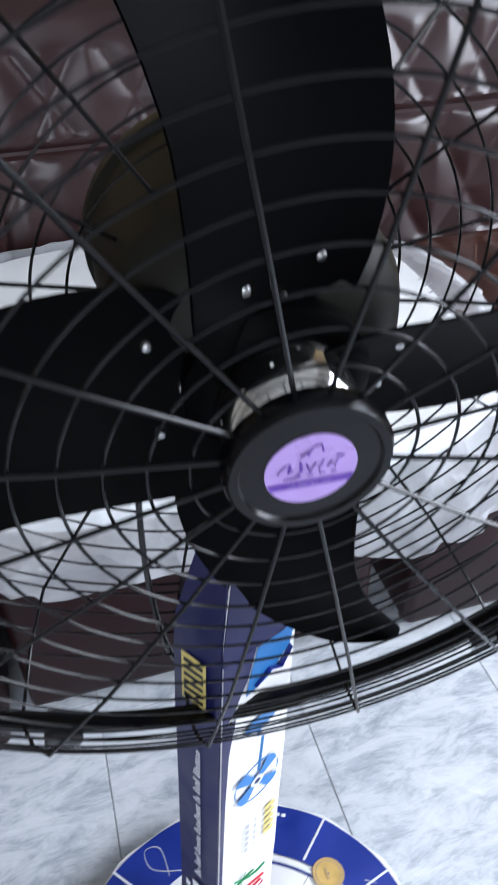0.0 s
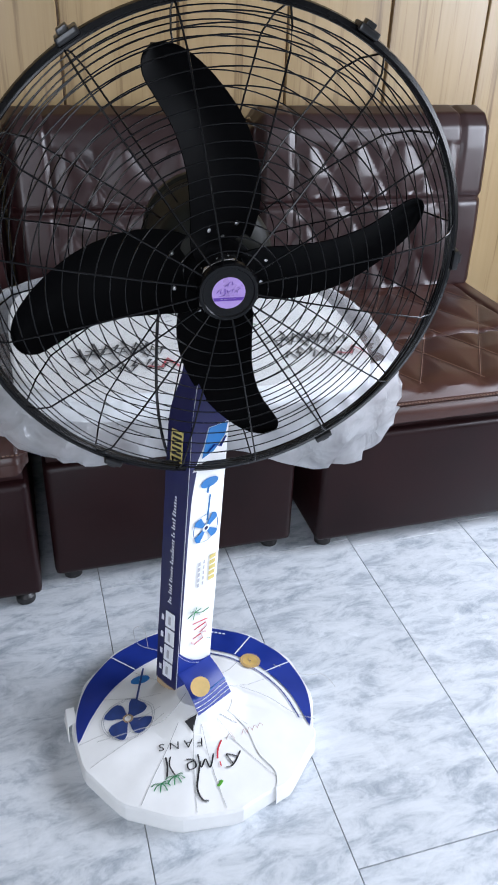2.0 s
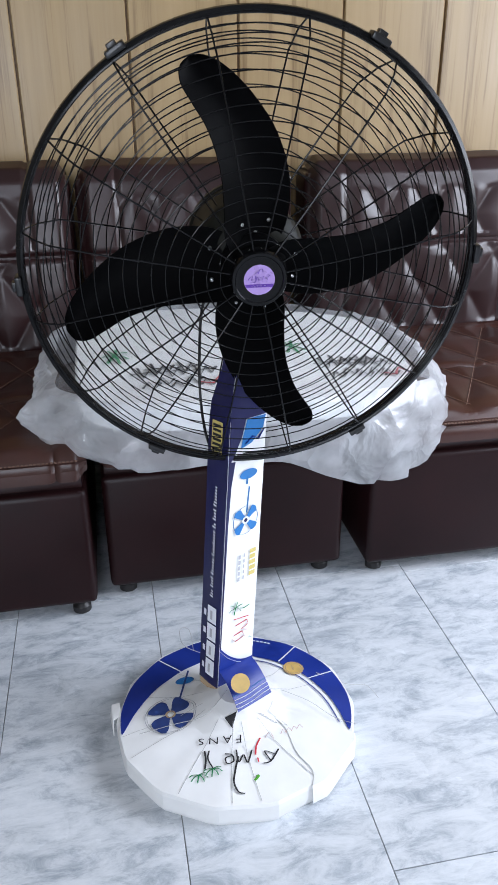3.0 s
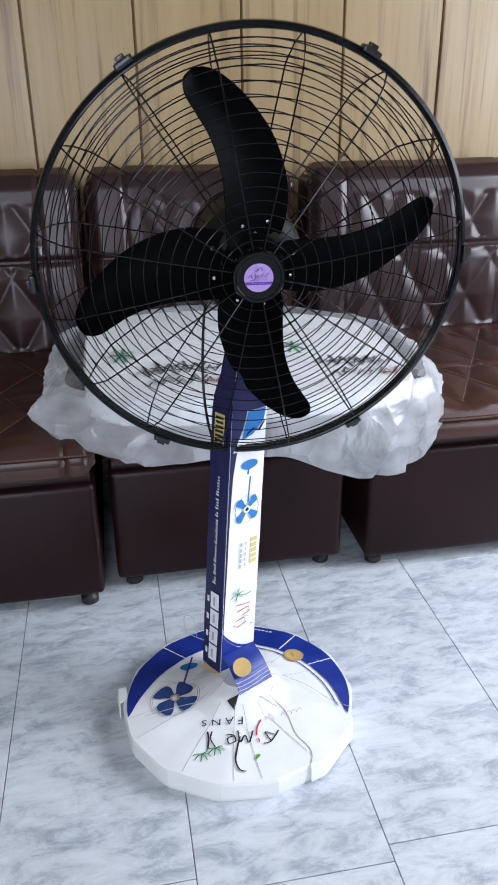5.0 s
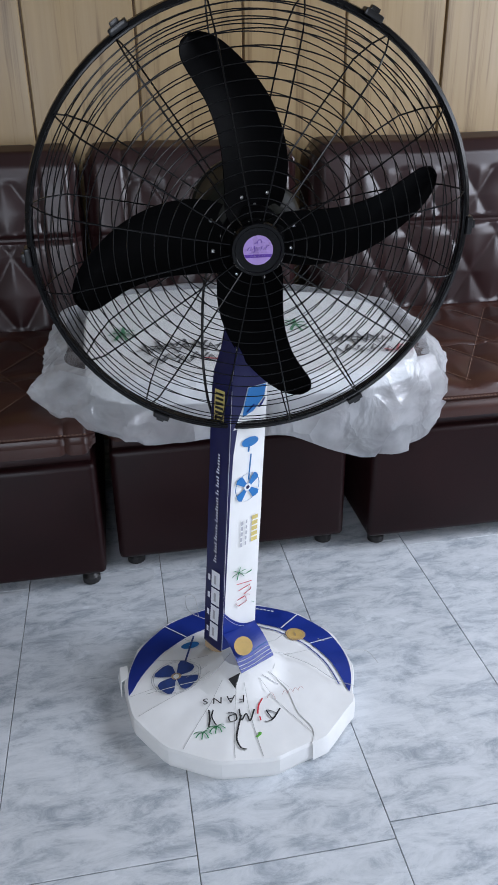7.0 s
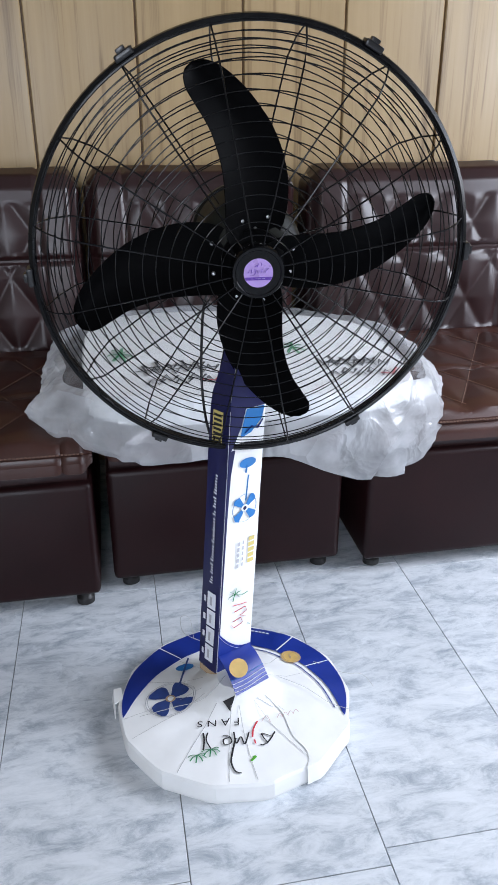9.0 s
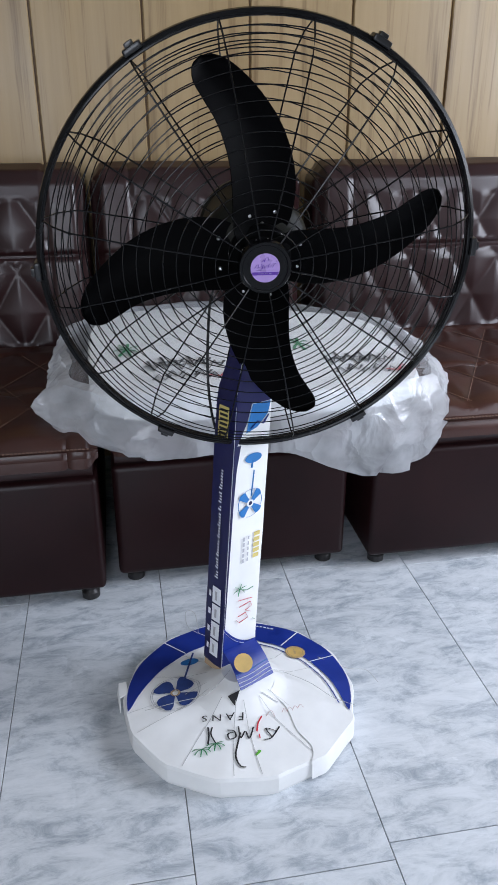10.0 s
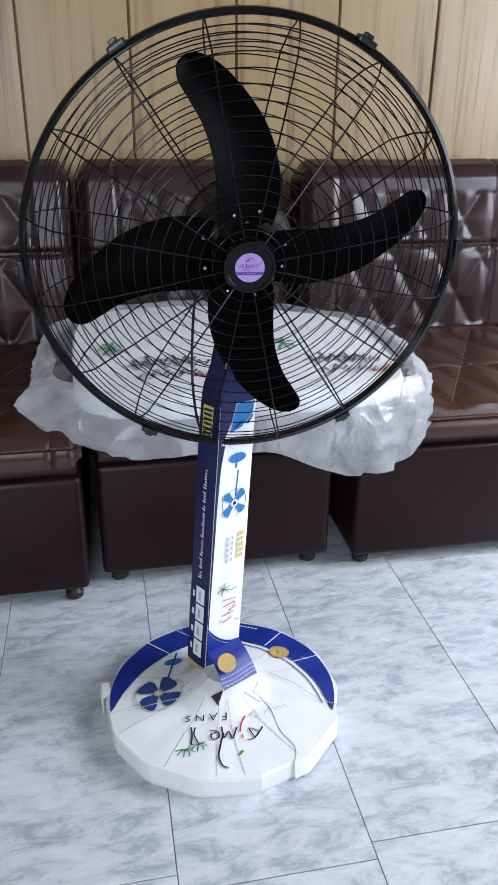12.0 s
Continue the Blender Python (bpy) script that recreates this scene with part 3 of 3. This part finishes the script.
def on_pole(side, f, z, off=0.0):
    """A point on the side face from corner side to the next, f across, at z."""
    a, b = pole_corner(side, z), pole_corner((side + 1) % 4, z)
    n = (b - a).cross(Vector((0, 0, 1))).normalized()
    wave = 0.0016 * noise.noise(Vector((f * 2 + side * 7, z * 11, 1))) + 0.0012 * math.sin(f * math.pi)
    return a + (b - a) * f + n * (off + wave)


def pole_panel(name, side, m, z0, z1, label, f0=0.0, f1=1.0, off=0.0, thick=0.0025):
    grid = [[on_pole(side, f0 + (f1 - f0) * i / 8, z0 + (z1 - z0) * j / 24, off) for i in range(9)] for j in range(25)]
    return part(name, sheet(grid, thick), m, sleeve, label)


bm = bmesh.new()
zs = [0.085 + 0.715 * i / 20 for i in range(21)]
rings = [[bm.verts.new(pole_corner(k, z) * 1.0) for k in range(4)] for z in zs]
for a, b in zip(rings, rings[1:]):
    for k in range(4):
        bm.faces.new((a[k], a[(k + 1) % 4], b[(k + 1) % 4], b[k]))
bm.faces.new(rings[0])
bm.faces.new(rings[-1])
sleeve = part("pole_sleeve", bm, CARDEDGE, fan, "cardboard sleeve wrapped round the pole", smooth=False)
blue_face = pole_panel("blue_panel", 0, NAVY, 0.105, 0.800, "dark blue printed cardboard side", f1=1.06, off=0.003)
white_face = pole_panel("white_panel", 1, CARD, 0.105, 0.800, "white printed cardboard side", off=0.003)
back_face = pole_panel("back_panel", 3, NAVY, 0.105, 0.800, "", off=0.003)
side_face = pole_panel("side_panel", 2, CARD, 0.105, 0.800, "", off=0.003)


def patch(name, side, outline, m, parent, off=0.0052):
    """A flat printed shape on a side face of the pole, given as (f, z) corners."""
    bm = bmesh.new()
    bm.faces.new([bm.verts.new(on_pole(side, f, z, off)) for f, z in outline])
    return part(name, bm, m, parent, smooth=False)


def stroke(name, side, pts, w, m, parent, off=0.0053):
    return part(name, tube([on_pole(side, f, z, off) for f, z in pts], w, n=4, flat=0.3), m, parent)


def rect(f0, f1, z0, z1):
    return [(f0, z0), (f1, z0), (f1, z1), (f0, z1)]


def ell(f, z, rf, rz, n=20):
    return [(f + rf * math.cos(2 * math.pi * i / n), z + rz * math.sin(2 * math.pi * i / n)) for i in range(n)]


# blue side: yellow label, a line of bars, a column of white boxes
lab = patch("yellow_label", 0, rect(0.26, 0.80, 0.624, 0.684), YELLOW, blue_face)
for i in range(6):
    patch("label_bar", 0, rect(0.32, 0.74, 0.6285 + 0.0090 * i, 0.6335 + 0.0090 * i), BLACKINK, blue_face, 0.0056)
z = 0.318
rng = random.Random(3)
for letters in (3, 4, 6, 9, 2, 4, 7):
    bm = bmesh.new()
    for k in range(letters):
        tall = 0.19 if (k == 0 or rng.random() < 0.3) else 0.13
        lean = rng.choice((0.0, 0.0, 0.03))
        bm.faces.new([bm.verts.new(on_pole(0, f, zz, 0.0052)) for f, zz in ((0.68, z), (0.68 - tall + lean, z + 0.0008), (0.68 - tall + lean, z + 0.0040), (0.68, z + 0.0032))])
        z += 0.0062
    part("print_word", bm, WHITEINK, blue_face, smooth=False)
    z += 0.0042
for i in range(4):
    z0 = 0.128 + 0.0430 * i
    bx = patch("white_box", 0, rect(0.42, 0.90, z0, z0 + 0.039), WHITEINK, blue_face)
    patch("box_print", 0, rect(0.58, 0.70, z0 + 0.008, z0 + 0.029), GREYINK, blue_face, 0.0057)
    patch("print_bar", 0, rect(0.20, 0.34, z0 + 0.010, z0 + 0.024), WHITEINK, blue_face)
# white side: blue corner, logos, bars, palm and red script
patch("blue_corner", 1, [(0.0, 0.600), (0.16, 0.625), (0.32, 0.655), (0.42, 0.69), (0.0, 0.69)], NAVY, white_face)
pole_panel("navy_top", 1, NAVY, 0.688, 0.800, "", off=0.0045, thick=0.001)
patch("sky_blue_corner", 1, [(0.30, 0.632), (0.60, 0.640), (0.90, 0.664), (0.95, 0.687), (0.44, 0.687), (0.36, 0.66)], SKYBLUE, white_face)
stroke("blue_wave", 1, [(0.42, 0.640), (0.60, 0.652), (0.76, 0.645), (0.92, 0.660)], 0.004, BLUE, white_face)
patch("blue_border", 1, [(0.0, 0.20), (0.03, 0.20), (0.05, 0.35), (0.07, 0.48), (0.10, 0.56), (0.18, 0.61), (0.0, 0.61)], NAVY, white_face, 0.0050)
patch("blue_drop", 1, ell(0.56, 0.578, 0.24, 0.010), SKYBLUE, white_face)
stroke("blue_stem", 1, [(0.54, 0.574), (0.52, 0.558)], 0.0018, SKYBLUE, white_face)
stroke("fan_stem", 1, [(0.60, 0.552), (0.56, 0.498)], 0.0014, SKYBLUE, white_face)
stroke("fan_hoop", 1, ell(0.54, 0.483, 0.34, 0.030, 28) + [(0.88, 0.483)], 0.0007, SKYBLUE, white_face)
for k in range(4):
    a = 0.75 + k * math.pi / 2
    blade_print = []
    for q, half in ((0.10, 0.10), (0.55, 0.26), (0.96, 0.38), (1.08, 0.16), (1.04, -0.08), (0.92, -0.24), (0.55, -0.16), (0.10, -0.10)):
        blade_print.append((0.54 + 0.36 * (q * math.cos(a) - half * math.sin(a)), 0.483 + 0.030 * (q * math.sin(a) + half * math.cos(a))))
    patch("fan_mark", 1, blade_print, SKYBLUE, white_face, 0.0058)
patch("fan_hub", 1, ell(0.54, 0.483, 0.10, 0.0078), WHITEINK, white_face, 0.0062)
patch("fan_hub_dot", 1, ell(0.54, 0.483, 0.05, 0.0040), NAVY, white_face, 0.0066)
for i in range(5):
    patch("print_bar", 1, rect(0.40, 0.46, 0.350 + 0.0125 * i, 0.359 + 0.0125 * i), GREYINK, white_face)
    patch("print_bar", 1, rect(0.54, 0.58, 0.352 + 0.0125 * i, 0.360 + 0.0125 * i), GREYINK, white_face)
    patch("gold_bar", 1, rect(0.72, 0.90, 0.355 + 0.0125 * i, 0.364 + 0.0125 * i), YELLOW, white_face)
for k in range(6):
    a = 0.3 + k * 1.05
    stroke("palm_mark", 1, [(0.40, 0.290), (0.40 + 0.14 * math.cos(a), 0.290 + 0.010 * math.sin(a)), (0.40 + 0.20 * math.cos(a), 0.288 + 0.015 * math.sin(a))], 0.0012, GREENINK, white_face)
stroke("palm_mark", 1, [(0.40, 0.290), (0.62, 0.282), (0.80, 0.285)], 0.0013, GREENINK, white_face)
stroke("red_mark", 1, [(0.36, 0.262), (0.80, 0.258)], 0.0014, REDINK, white_face)
stroke("red_mark", 1, [(0.42, 0.245), (0.75, 0.250), (0.80, 0.238), (0.60, 0.232), (0.78, 0.224)], 0.0014, REDINK, white_face)
stroke("red_mark", 1, [(0.40, 0.222), (0.62, 0.226), (0.70, 0.212), (0.44, 0.206), (0.36, 0.214)], 0.0014, REDINK, white_face)
stroke("green_mark", 1, [(0.86, 0.204), (0.92, 0.200)], 0.0018, GREENINK, white_face)
# the blue foot of the white side, cut by an arc
foot_arc = [(f / 10, 0.150 + 0.055 * (1 - f / 10) ** 2.2) for f in range(11)]
patch("blue_foot", 1, [(0.0, 0.108), (1.0, 0.108)] + foot_arc[::-1], BLUE, white_face)
stroke("white_arc", 1, [(f, z - 0.007) for f, z in foot_arc], 0.0012, WHITEINK, white_face)


# ---- the cardboard-wrapped base ----
SEG = 14
OVAL = 0.955


def base_z(x, y):
    """Height of the base's cover over the floor."""
    r = math.hypot(x - BX, (y - BY) / OVAL)
    a = math.atan2((y - BY) / OVAL, x - BX)
    gore = 0.0009 * math.cos(SEG * a + 0.6)
    q = r / BR
    if q < 0.22:
        h = 0.125 - 0.035 * q / 0.22
    else:
        h = 0.047 + 0.028 * (1 - q) + 0.021 * (1 - smoothstep(0.22, 0.42, q))
    return h + gore * q


def rim_r(a):
    k = math.pi / SEG
    t = (a + 0.1) % (2 * k) - k
    return BR * (0.985 * math.cos(k) / math.cos(t) + 0.010 * noise.noise(Vector((2.2 * math.cos(a), 2.2 * math.sin(a), 3))))


bm = bmesh.new()
NA = SEG * 6
rings = []
for f, z in ((0.985, 0.0), (1.0, 0.010), (1.0, None), (0.99, None), (0.92, None), (0.85, None), (0.77, None), (0.7, None), (0.62, None), (0.54, None), (0.46, None), (0.42, None), (0.38, None), (0.34, None), (0.30, None), (0.26, None), (0.22, None), (0.15, None)):
    ring_v = []
    for i in range(NA):
        a = 2 * math.pi * i / NA
        r = rim_r(a) * f
        x, y = BX + r * math.cos(a), BY + OVAL * r * math.sin(a)
        h = base_z(x, y) if z is None else z
        if f == 1.0 and z is None:
            h -= 0.007
        ring_v.append(bm.verts.new((x, y, h)))
    rings.append(ring_v)
for a, b in zip(rings, rings[1:]):
    for i in range(NA):
        bm.faces.new((a[i], a[(i + 1) % NA], b[(i + 1) % NA], b[i]))
bm.faces.new(rings[0])
bm.faces.new(rings[-1])
base = part("base_cover", bm, CARD, fan, "white printed cardboard folded over the round base")
base.data.set_sharp_from_angle(angle=radians(16))


def lay(x, y, off=0.002):
    return Vector((x, y, base_z(x, y) + off))


def polar(r, deg, off=0.002):
    a = radians(deg)
    return lay(BX + r * math.cos(a), BY + OVAL * r * math.sin(a), off)


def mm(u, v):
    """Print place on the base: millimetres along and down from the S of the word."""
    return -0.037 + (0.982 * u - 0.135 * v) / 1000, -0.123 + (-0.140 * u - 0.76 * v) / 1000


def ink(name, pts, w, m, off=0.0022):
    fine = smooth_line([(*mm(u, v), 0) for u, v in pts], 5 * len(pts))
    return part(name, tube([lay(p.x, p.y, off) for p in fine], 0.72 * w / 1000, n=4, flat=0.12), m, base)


# seams between the folded gores
for k, deg in enumerate((-160, -128, -103, -90, -62, -40, 12, 40, 72, 105, 130, 158, 185)):
    seam = [polar(rr, deg + 5 * (rr / BR - 0.6), 0.0012) for rr in (0.07, 0.12, 0.17, 0.21, 0.235)]
    part("seam", tube(seam, 0.0006, n=4, flat=0.5), GREYSEAM, base)


# blue crescent at the back with its white lines
def crescent(name, d0, d1, m, outer, inner, off):
    n = 40
    grid = []
    for i in range(n + 1):
        d = d0 + (d1 - d0) * i / n
        ro, ri = outer(d), inner(d)
        grid.append([polar(ri + (ro - ri) * j / 5, d, off) for j in range(6)])
    return part(name, sheet(grid), m, base)


def hump(d, d0, d1):
    return max(0.0, math.sin(math.pi * (d - d0) / (d1 - d0))) ** 0.75


crescent("blue_band", -26, 84, BLUE, lambda d: 0.236, lambda d: 0.236 - 0.075 * hump(d, -26, 140), 0.0022)
crescent("white_line", -22, 84, WHITEINK, lambda d: 0.229 - 0.075 * hump(d, -26, 140), lambda d: 0.226 - 0.075 * hump(d, -26, 140), 0.0020)
crescent("blue_line", -22, 84, BLUE, lambda d: 0.224 - 0.075 * hump(d, -26, 140), lambda d: 0.2215 - 0.075 * hump(d, -26, 140), 0.0020)
crescent("blue_band", 96, 186, BLUE, lambda d: 0.236, lambda d: 0.236 - 0.075 * hump(d, 40, 186), 0.0022)
for d in (18, 46, 128):
    part("white_line", tube([polar(rr, d, 0.003) for rr in (0.165, 0.19, 0.21, 0.238)], 0.0018, n=4, flat=0.3), WHITEINK, base)
for k in range(9):
    d = 60 + 2.3 * k
    part("print_bar", tube([polar(0.222, d, 0.003), polar(0.222, d + 1.5, 0.003)], 0.0032, n=4, flat=0.2), WHITEINK, base)


def medal(cx, cy, r, parent_part, lay_fn):
    def circle(f, off):
        return [lay_fn(cx + r * f * math.cos(2 * math.pi * i / 28), cy + r * f * math.sin(2 * math.pi * i / 28), off) for i in range(28)]
    rows = [[lay_fn(cx + r * f * math.cos(2 * math.pi * i / 28), cy + r * f * math.sin(2 * math.pi * i / 28), 0.0034) for f in (0.05, 0.5, 1.0)] for i in range(29)]
    disc = part("gold_medal", sheet(rows), GOLD, parent_part, "gold printed medal with the figure 1")
    for f in (0.78, 0.94):
        part("medal_ring", tube(circle(f, 0.0036), 0.0008, True, 4, flat=0.4), CARDEDGE, parent_part)
    return disc


medal(0.183, 0.050, 0.0225, base, lay)


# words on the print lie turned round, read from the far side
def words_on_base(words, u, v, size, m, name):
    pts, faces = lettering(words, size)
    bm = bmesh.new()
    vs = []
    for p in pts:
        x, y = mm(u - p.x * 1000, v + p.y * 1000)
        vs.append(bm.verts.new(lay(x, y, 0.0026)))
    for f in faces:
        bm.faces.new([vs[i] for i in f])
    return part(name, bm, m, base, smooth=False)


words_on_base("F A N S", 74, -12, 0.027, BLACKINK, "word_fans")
pts1, faces1 = lettering("1", 0.024)
bm = bmesh.new()
vs = [bm.verts.new(lay(0.187 - p.x, 0.042 + p.y, 0.0044)) for p in pts1]
for f in faces1:
    bm.faces.new([vs[i] for i in f])
part("medal_figure", bm, CARDEDGE, base, smooth=False)

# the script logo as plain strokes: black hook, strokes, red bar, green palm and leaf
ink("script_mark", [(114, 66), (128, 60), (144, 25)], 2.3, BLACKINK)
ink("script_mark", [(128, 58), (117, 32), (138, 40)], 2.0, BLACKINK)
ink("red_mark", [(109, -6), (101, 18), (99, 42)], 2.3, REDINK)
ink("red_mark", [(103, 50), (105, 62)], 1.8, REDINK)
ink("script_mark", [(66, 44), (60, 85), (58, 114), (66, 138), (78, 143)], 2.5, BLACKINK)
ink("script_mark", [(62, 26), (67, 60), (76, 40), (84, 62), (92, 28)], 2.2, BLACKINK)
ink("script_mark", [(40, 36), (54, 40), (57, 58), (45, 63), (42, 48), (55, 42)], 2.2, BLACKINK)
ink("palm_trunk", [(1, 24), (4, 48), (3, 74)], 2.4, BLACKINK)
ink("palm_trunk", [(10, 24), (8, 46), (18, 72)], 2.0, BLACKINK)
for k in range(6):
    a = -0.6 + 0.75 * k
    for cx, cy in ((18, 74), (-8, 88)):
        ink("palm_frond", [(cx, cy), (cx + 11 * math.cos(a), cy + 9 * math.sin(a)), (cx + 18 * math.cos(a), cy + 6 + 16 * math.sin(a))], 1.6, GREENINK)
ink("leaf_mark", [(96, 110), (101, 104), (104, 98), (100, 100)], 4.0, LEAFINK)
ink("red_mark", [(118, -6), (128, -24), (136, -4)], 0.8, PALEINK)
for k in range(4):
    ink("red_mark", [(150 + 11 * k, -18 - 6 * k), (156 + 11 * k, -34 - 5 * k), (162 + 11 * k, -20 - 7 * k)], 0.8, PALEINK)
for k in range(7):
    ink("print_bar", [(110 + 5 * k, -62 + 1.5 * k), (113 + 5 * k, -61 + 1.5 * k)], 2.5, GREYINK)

# fan picture on the left of the base
fx, fy = -0.094, -0.036
for rr in (0.052, 0.048):
    part("fan_hoop", tube([lay(fx + rr * math.cos(2 * math.pi * i / 40), fy + 0.92 * rr * math.sin(2 * math.pi * i / 40), 0.0022) for i in range(40)], 0.0006, True, 4, flat=0.4), GREYINK, base)
for k in range(4):
    a = 0.72 + k * math.pi / 2
    rows = []
    for i in range(9):
        f = 0.14 + 0.86 * i / 8
        w = 0.005 + 0.0155 * smoothstep(0.05, 0.75, f) * (1 - 0.55 * smoothstep(0.88, 1.0, f))
        row = []
        for q in (-1, -0.5, 0, 0.5, 1):
            u, v = 0.045 * f, q * w + 0.006 * f * f
            row.append(lay(fx + u * math.cos(a) - v * math.sin(a), fy + u * math.sin(a) + v * math.cos(a), 0.0026))
        rows.append(row)
    part("fan_mark", sheet(rows), FANBLUE, base)
part("fan_hub", tube([lay(fx + 0.0085 * math.cos(2 * math.pi * i / 20), fy + 0.0085 * math.sin(2 * math.pi * i / 20), 0.0030) for i in range(20)], 0.0022, True, 4, flat=0.3), CARDEDGE, base)
part("fan_stem", tube([lay(fx + 0.02, fy + 0.03, 0.0035), lay(fx + 0.035, fy + 0.075, 0.0035), lay(fx + 0.05, fy + 0.12, 0.0035)], 0.0020, n=4, flat=0.3), FANBLUE, base)
part("blue_drop", sheet([[lay(0.005 + 0.020 * f * math.cos(2 * math.pi * i / 20) - 0.06, 0.085 + 0.011 * f * math.sin(2 * math.pi * i / 20) - 0.03, 0.0026) for f in (0.1, 1.0)] for i in range(21)]), SKYBLUE, base)

# small black triangle printed by the foot of the pole
bm = bmesh.new()
bm.faces.new([bm.verts.new(lay(x, y, 0.003)) for x, y in ((0.008, -0.092), (0.034, -0.086), (0.020, -0.112))])
part("black_triangle", bm, BLACKINK, base, smooth=False)
# torn white flap over the right of the base
grid = []
for i in range(17):
    f = i / 16
    row = []
    for j in range(13):
        g = j / 12
        d0 = -66 + 26 * (1 - g) + 3 * math.sin(9 * g)
        d1 = -27 + 10 * (1 - g)
        r = 0.075 + g * (rim_r(radians(d0 + f * (d1 - d0))) - 0.073)
        row.append(polar(r, d0 + f * (d1 - d0), 0.0020 + 0.0006 * noise.noise(Vector((4 * f, 5 * g, 2)))))
    last = row[-1]
    row.append(Vector((last.x + 0.003 * (last.x - BX) / BR, last.y + 0.003 * (last.y - BY) / BR, last.z - 0.012)))
    row.append(Vector((last.x + 0.004 * (last.x - BX) / BR, last.y + 0.004 * (last.y - BY) / BR, 0.006)))
    grid.append(row)
flap = part("torn_flap", sheet(grid, 0.0006), CARD, fan, "torn white cardboard flap over the base")
# blue folded collar at the pole's foot
grid = []
for i in range(9):
    row = []
    for j in range(7):
        f, g = i / 8, j / 6
        top = on_pole(1, f * 0.95, 0.150, 0.006)
        out = Vector((0.035 + 0.075 * f, -0.098 + 0.040 * f, 0.104))
        p = top.lerp(out, g)
        p.z += 0.010 * math.sin(math.pi * g)
        row.append(p)
    grid.append(row)
collar = part("blue_collar", sheet(grid, 0.0015), BLUE, fan, "blue folded cardboard collar at the foot of the pole")
for g in (0.72, 0.80, 0.88, 0.95):
    pts = []
    for i in range(9):
        f = i / 8
        top = on_pole(1, f * 0.95, 0.150, 0.006)
        p = top.lerp(Vector((0.035 + 0.075 * f, -0.098 + 0.040 * f, 0.104)), g + 0.02 * math.sin(5 * f))
        p.z += 0.010 * math.sin(math.pi * g) + 0.0020
        pts.append(p)
    part("white_stripe", tube(pts, 0.0011, n=4, flat=0.4), SKYBLUE if g < 0.75 else WHITEINK, collar)
cg = Vector((0.045, -0.067, 0.1475))
cn = Vector((-0.1, -0.75, 0.66)).normalized()
cu_, cv_ = Vector((0.9, 0.25, 0.3)).normalized(), None
cu_ = (cu_ - cn * cu_.dot(cn)).normalized()
cv_ = cn.cross(cu_)
bm = bmesh.new()
bm.faces.new([bm.verts.new(cg + 0.019 * (math.cos(2 * math.pi * i / 24) * cu_ + math.sin(2 * math.pi * i / 24) * cv_)) for i in range(24)])
part("gold_medal", bm, GOLD, collar, "gold printed medal", smooth=False)
# torn corner tab and loose wires
tab = [[Vector((-0.195, 0.030, 0.050)), Vector((-0.211, 0.030, 0.048)), Vector((-0.216, 0.022, 0.028))], [Vector((-0.192, -0.005, 0.050)), Vector((-0.210, -0.012, 0.046)), Vector((-0.211, -0.030, 0.022))]]
part("corner_tab", sheet(tab, 0.0018), CARD, base)
part("loose_wire", tube(smooth_line([tuple(polar(0.20, 20, 0.004)), (0.29, 0.0, 0.040), (0.335, 0.0, 0.028), (0.355, -0.025, 0.012)], 16), 0.0006, n=5), GREYSEAM, fan)
part("loose_wire", tube(smooth_line([(-0.01, 0.10, 0.09), (-0.05, 0.10, 0.12), (-0.055, 0.11, 0.155), (-0.035, 0.11, 0.15), (-0.03, 0.09, 0.11)], 20), 0.0006, n=5), GREYSEAM, fan)
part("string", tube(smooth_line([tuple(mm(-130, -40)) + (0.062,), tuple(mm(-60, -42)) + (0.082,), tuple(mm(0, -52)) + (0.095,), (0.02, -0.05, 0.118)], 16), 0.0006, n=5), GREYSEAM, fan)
part("string", tube(smooth_line([tuple(polar(0.10, 10, 0.006)), tuple(polar(0.15, -8, 0.006)), tuple(polar(0.20, -20, 0.006)), tuple(polar(0.245, -22, 0.006))], 16), 0.0006, n=5), GREYSEAM, fan)


# ---- wall panels and floor tiles ----
gx = -0.346 - 6 * 0.3235
pw = 0.3235
pm = bpy.data.meshes.new("panel")
bm = box((0.003, 0, 0), (pw - 0.003, 0.014, H - 0.002), 0.003, 1)
bm.to_mesh(pm)
bm.free()
pm.materials.append(PANEL)
for k in range(15):
    x = gx + k * pw
    if x + pw < X1 + 0.3:
        ob = new("panel", pm)
        ob.location = (x, Y1, 0.0)
        ob.parent = wall_north

tile_w, tile_l = 0.343, 0.86
tm = bpy.data.meshes.new("tile")
bm = box((0.0009, 0.0009, -0.02), (tile_w - 0.0009, tile_l - 0.0009, 0.0), 0.0006, 1)
bm.to_mesh(tm)
bm.free()
tm.materials.append(MARBLE)
floor_ob = bpy.data.objects["floor"]
for i in range(-7, 7):
    for j in range(-4, 3):
        x = 0.248 + i * tile_w
        y = -0.402 + j * tile_l - 0.033 * (i % 2)
        if X0 - 0.3 < x < X1 and Y0 - 0.6 < y < Y1 - 0.1:
            ob = new("tile", tm)
            ob.location = (x, y, 0.0)
            ob.parent = floor_ob
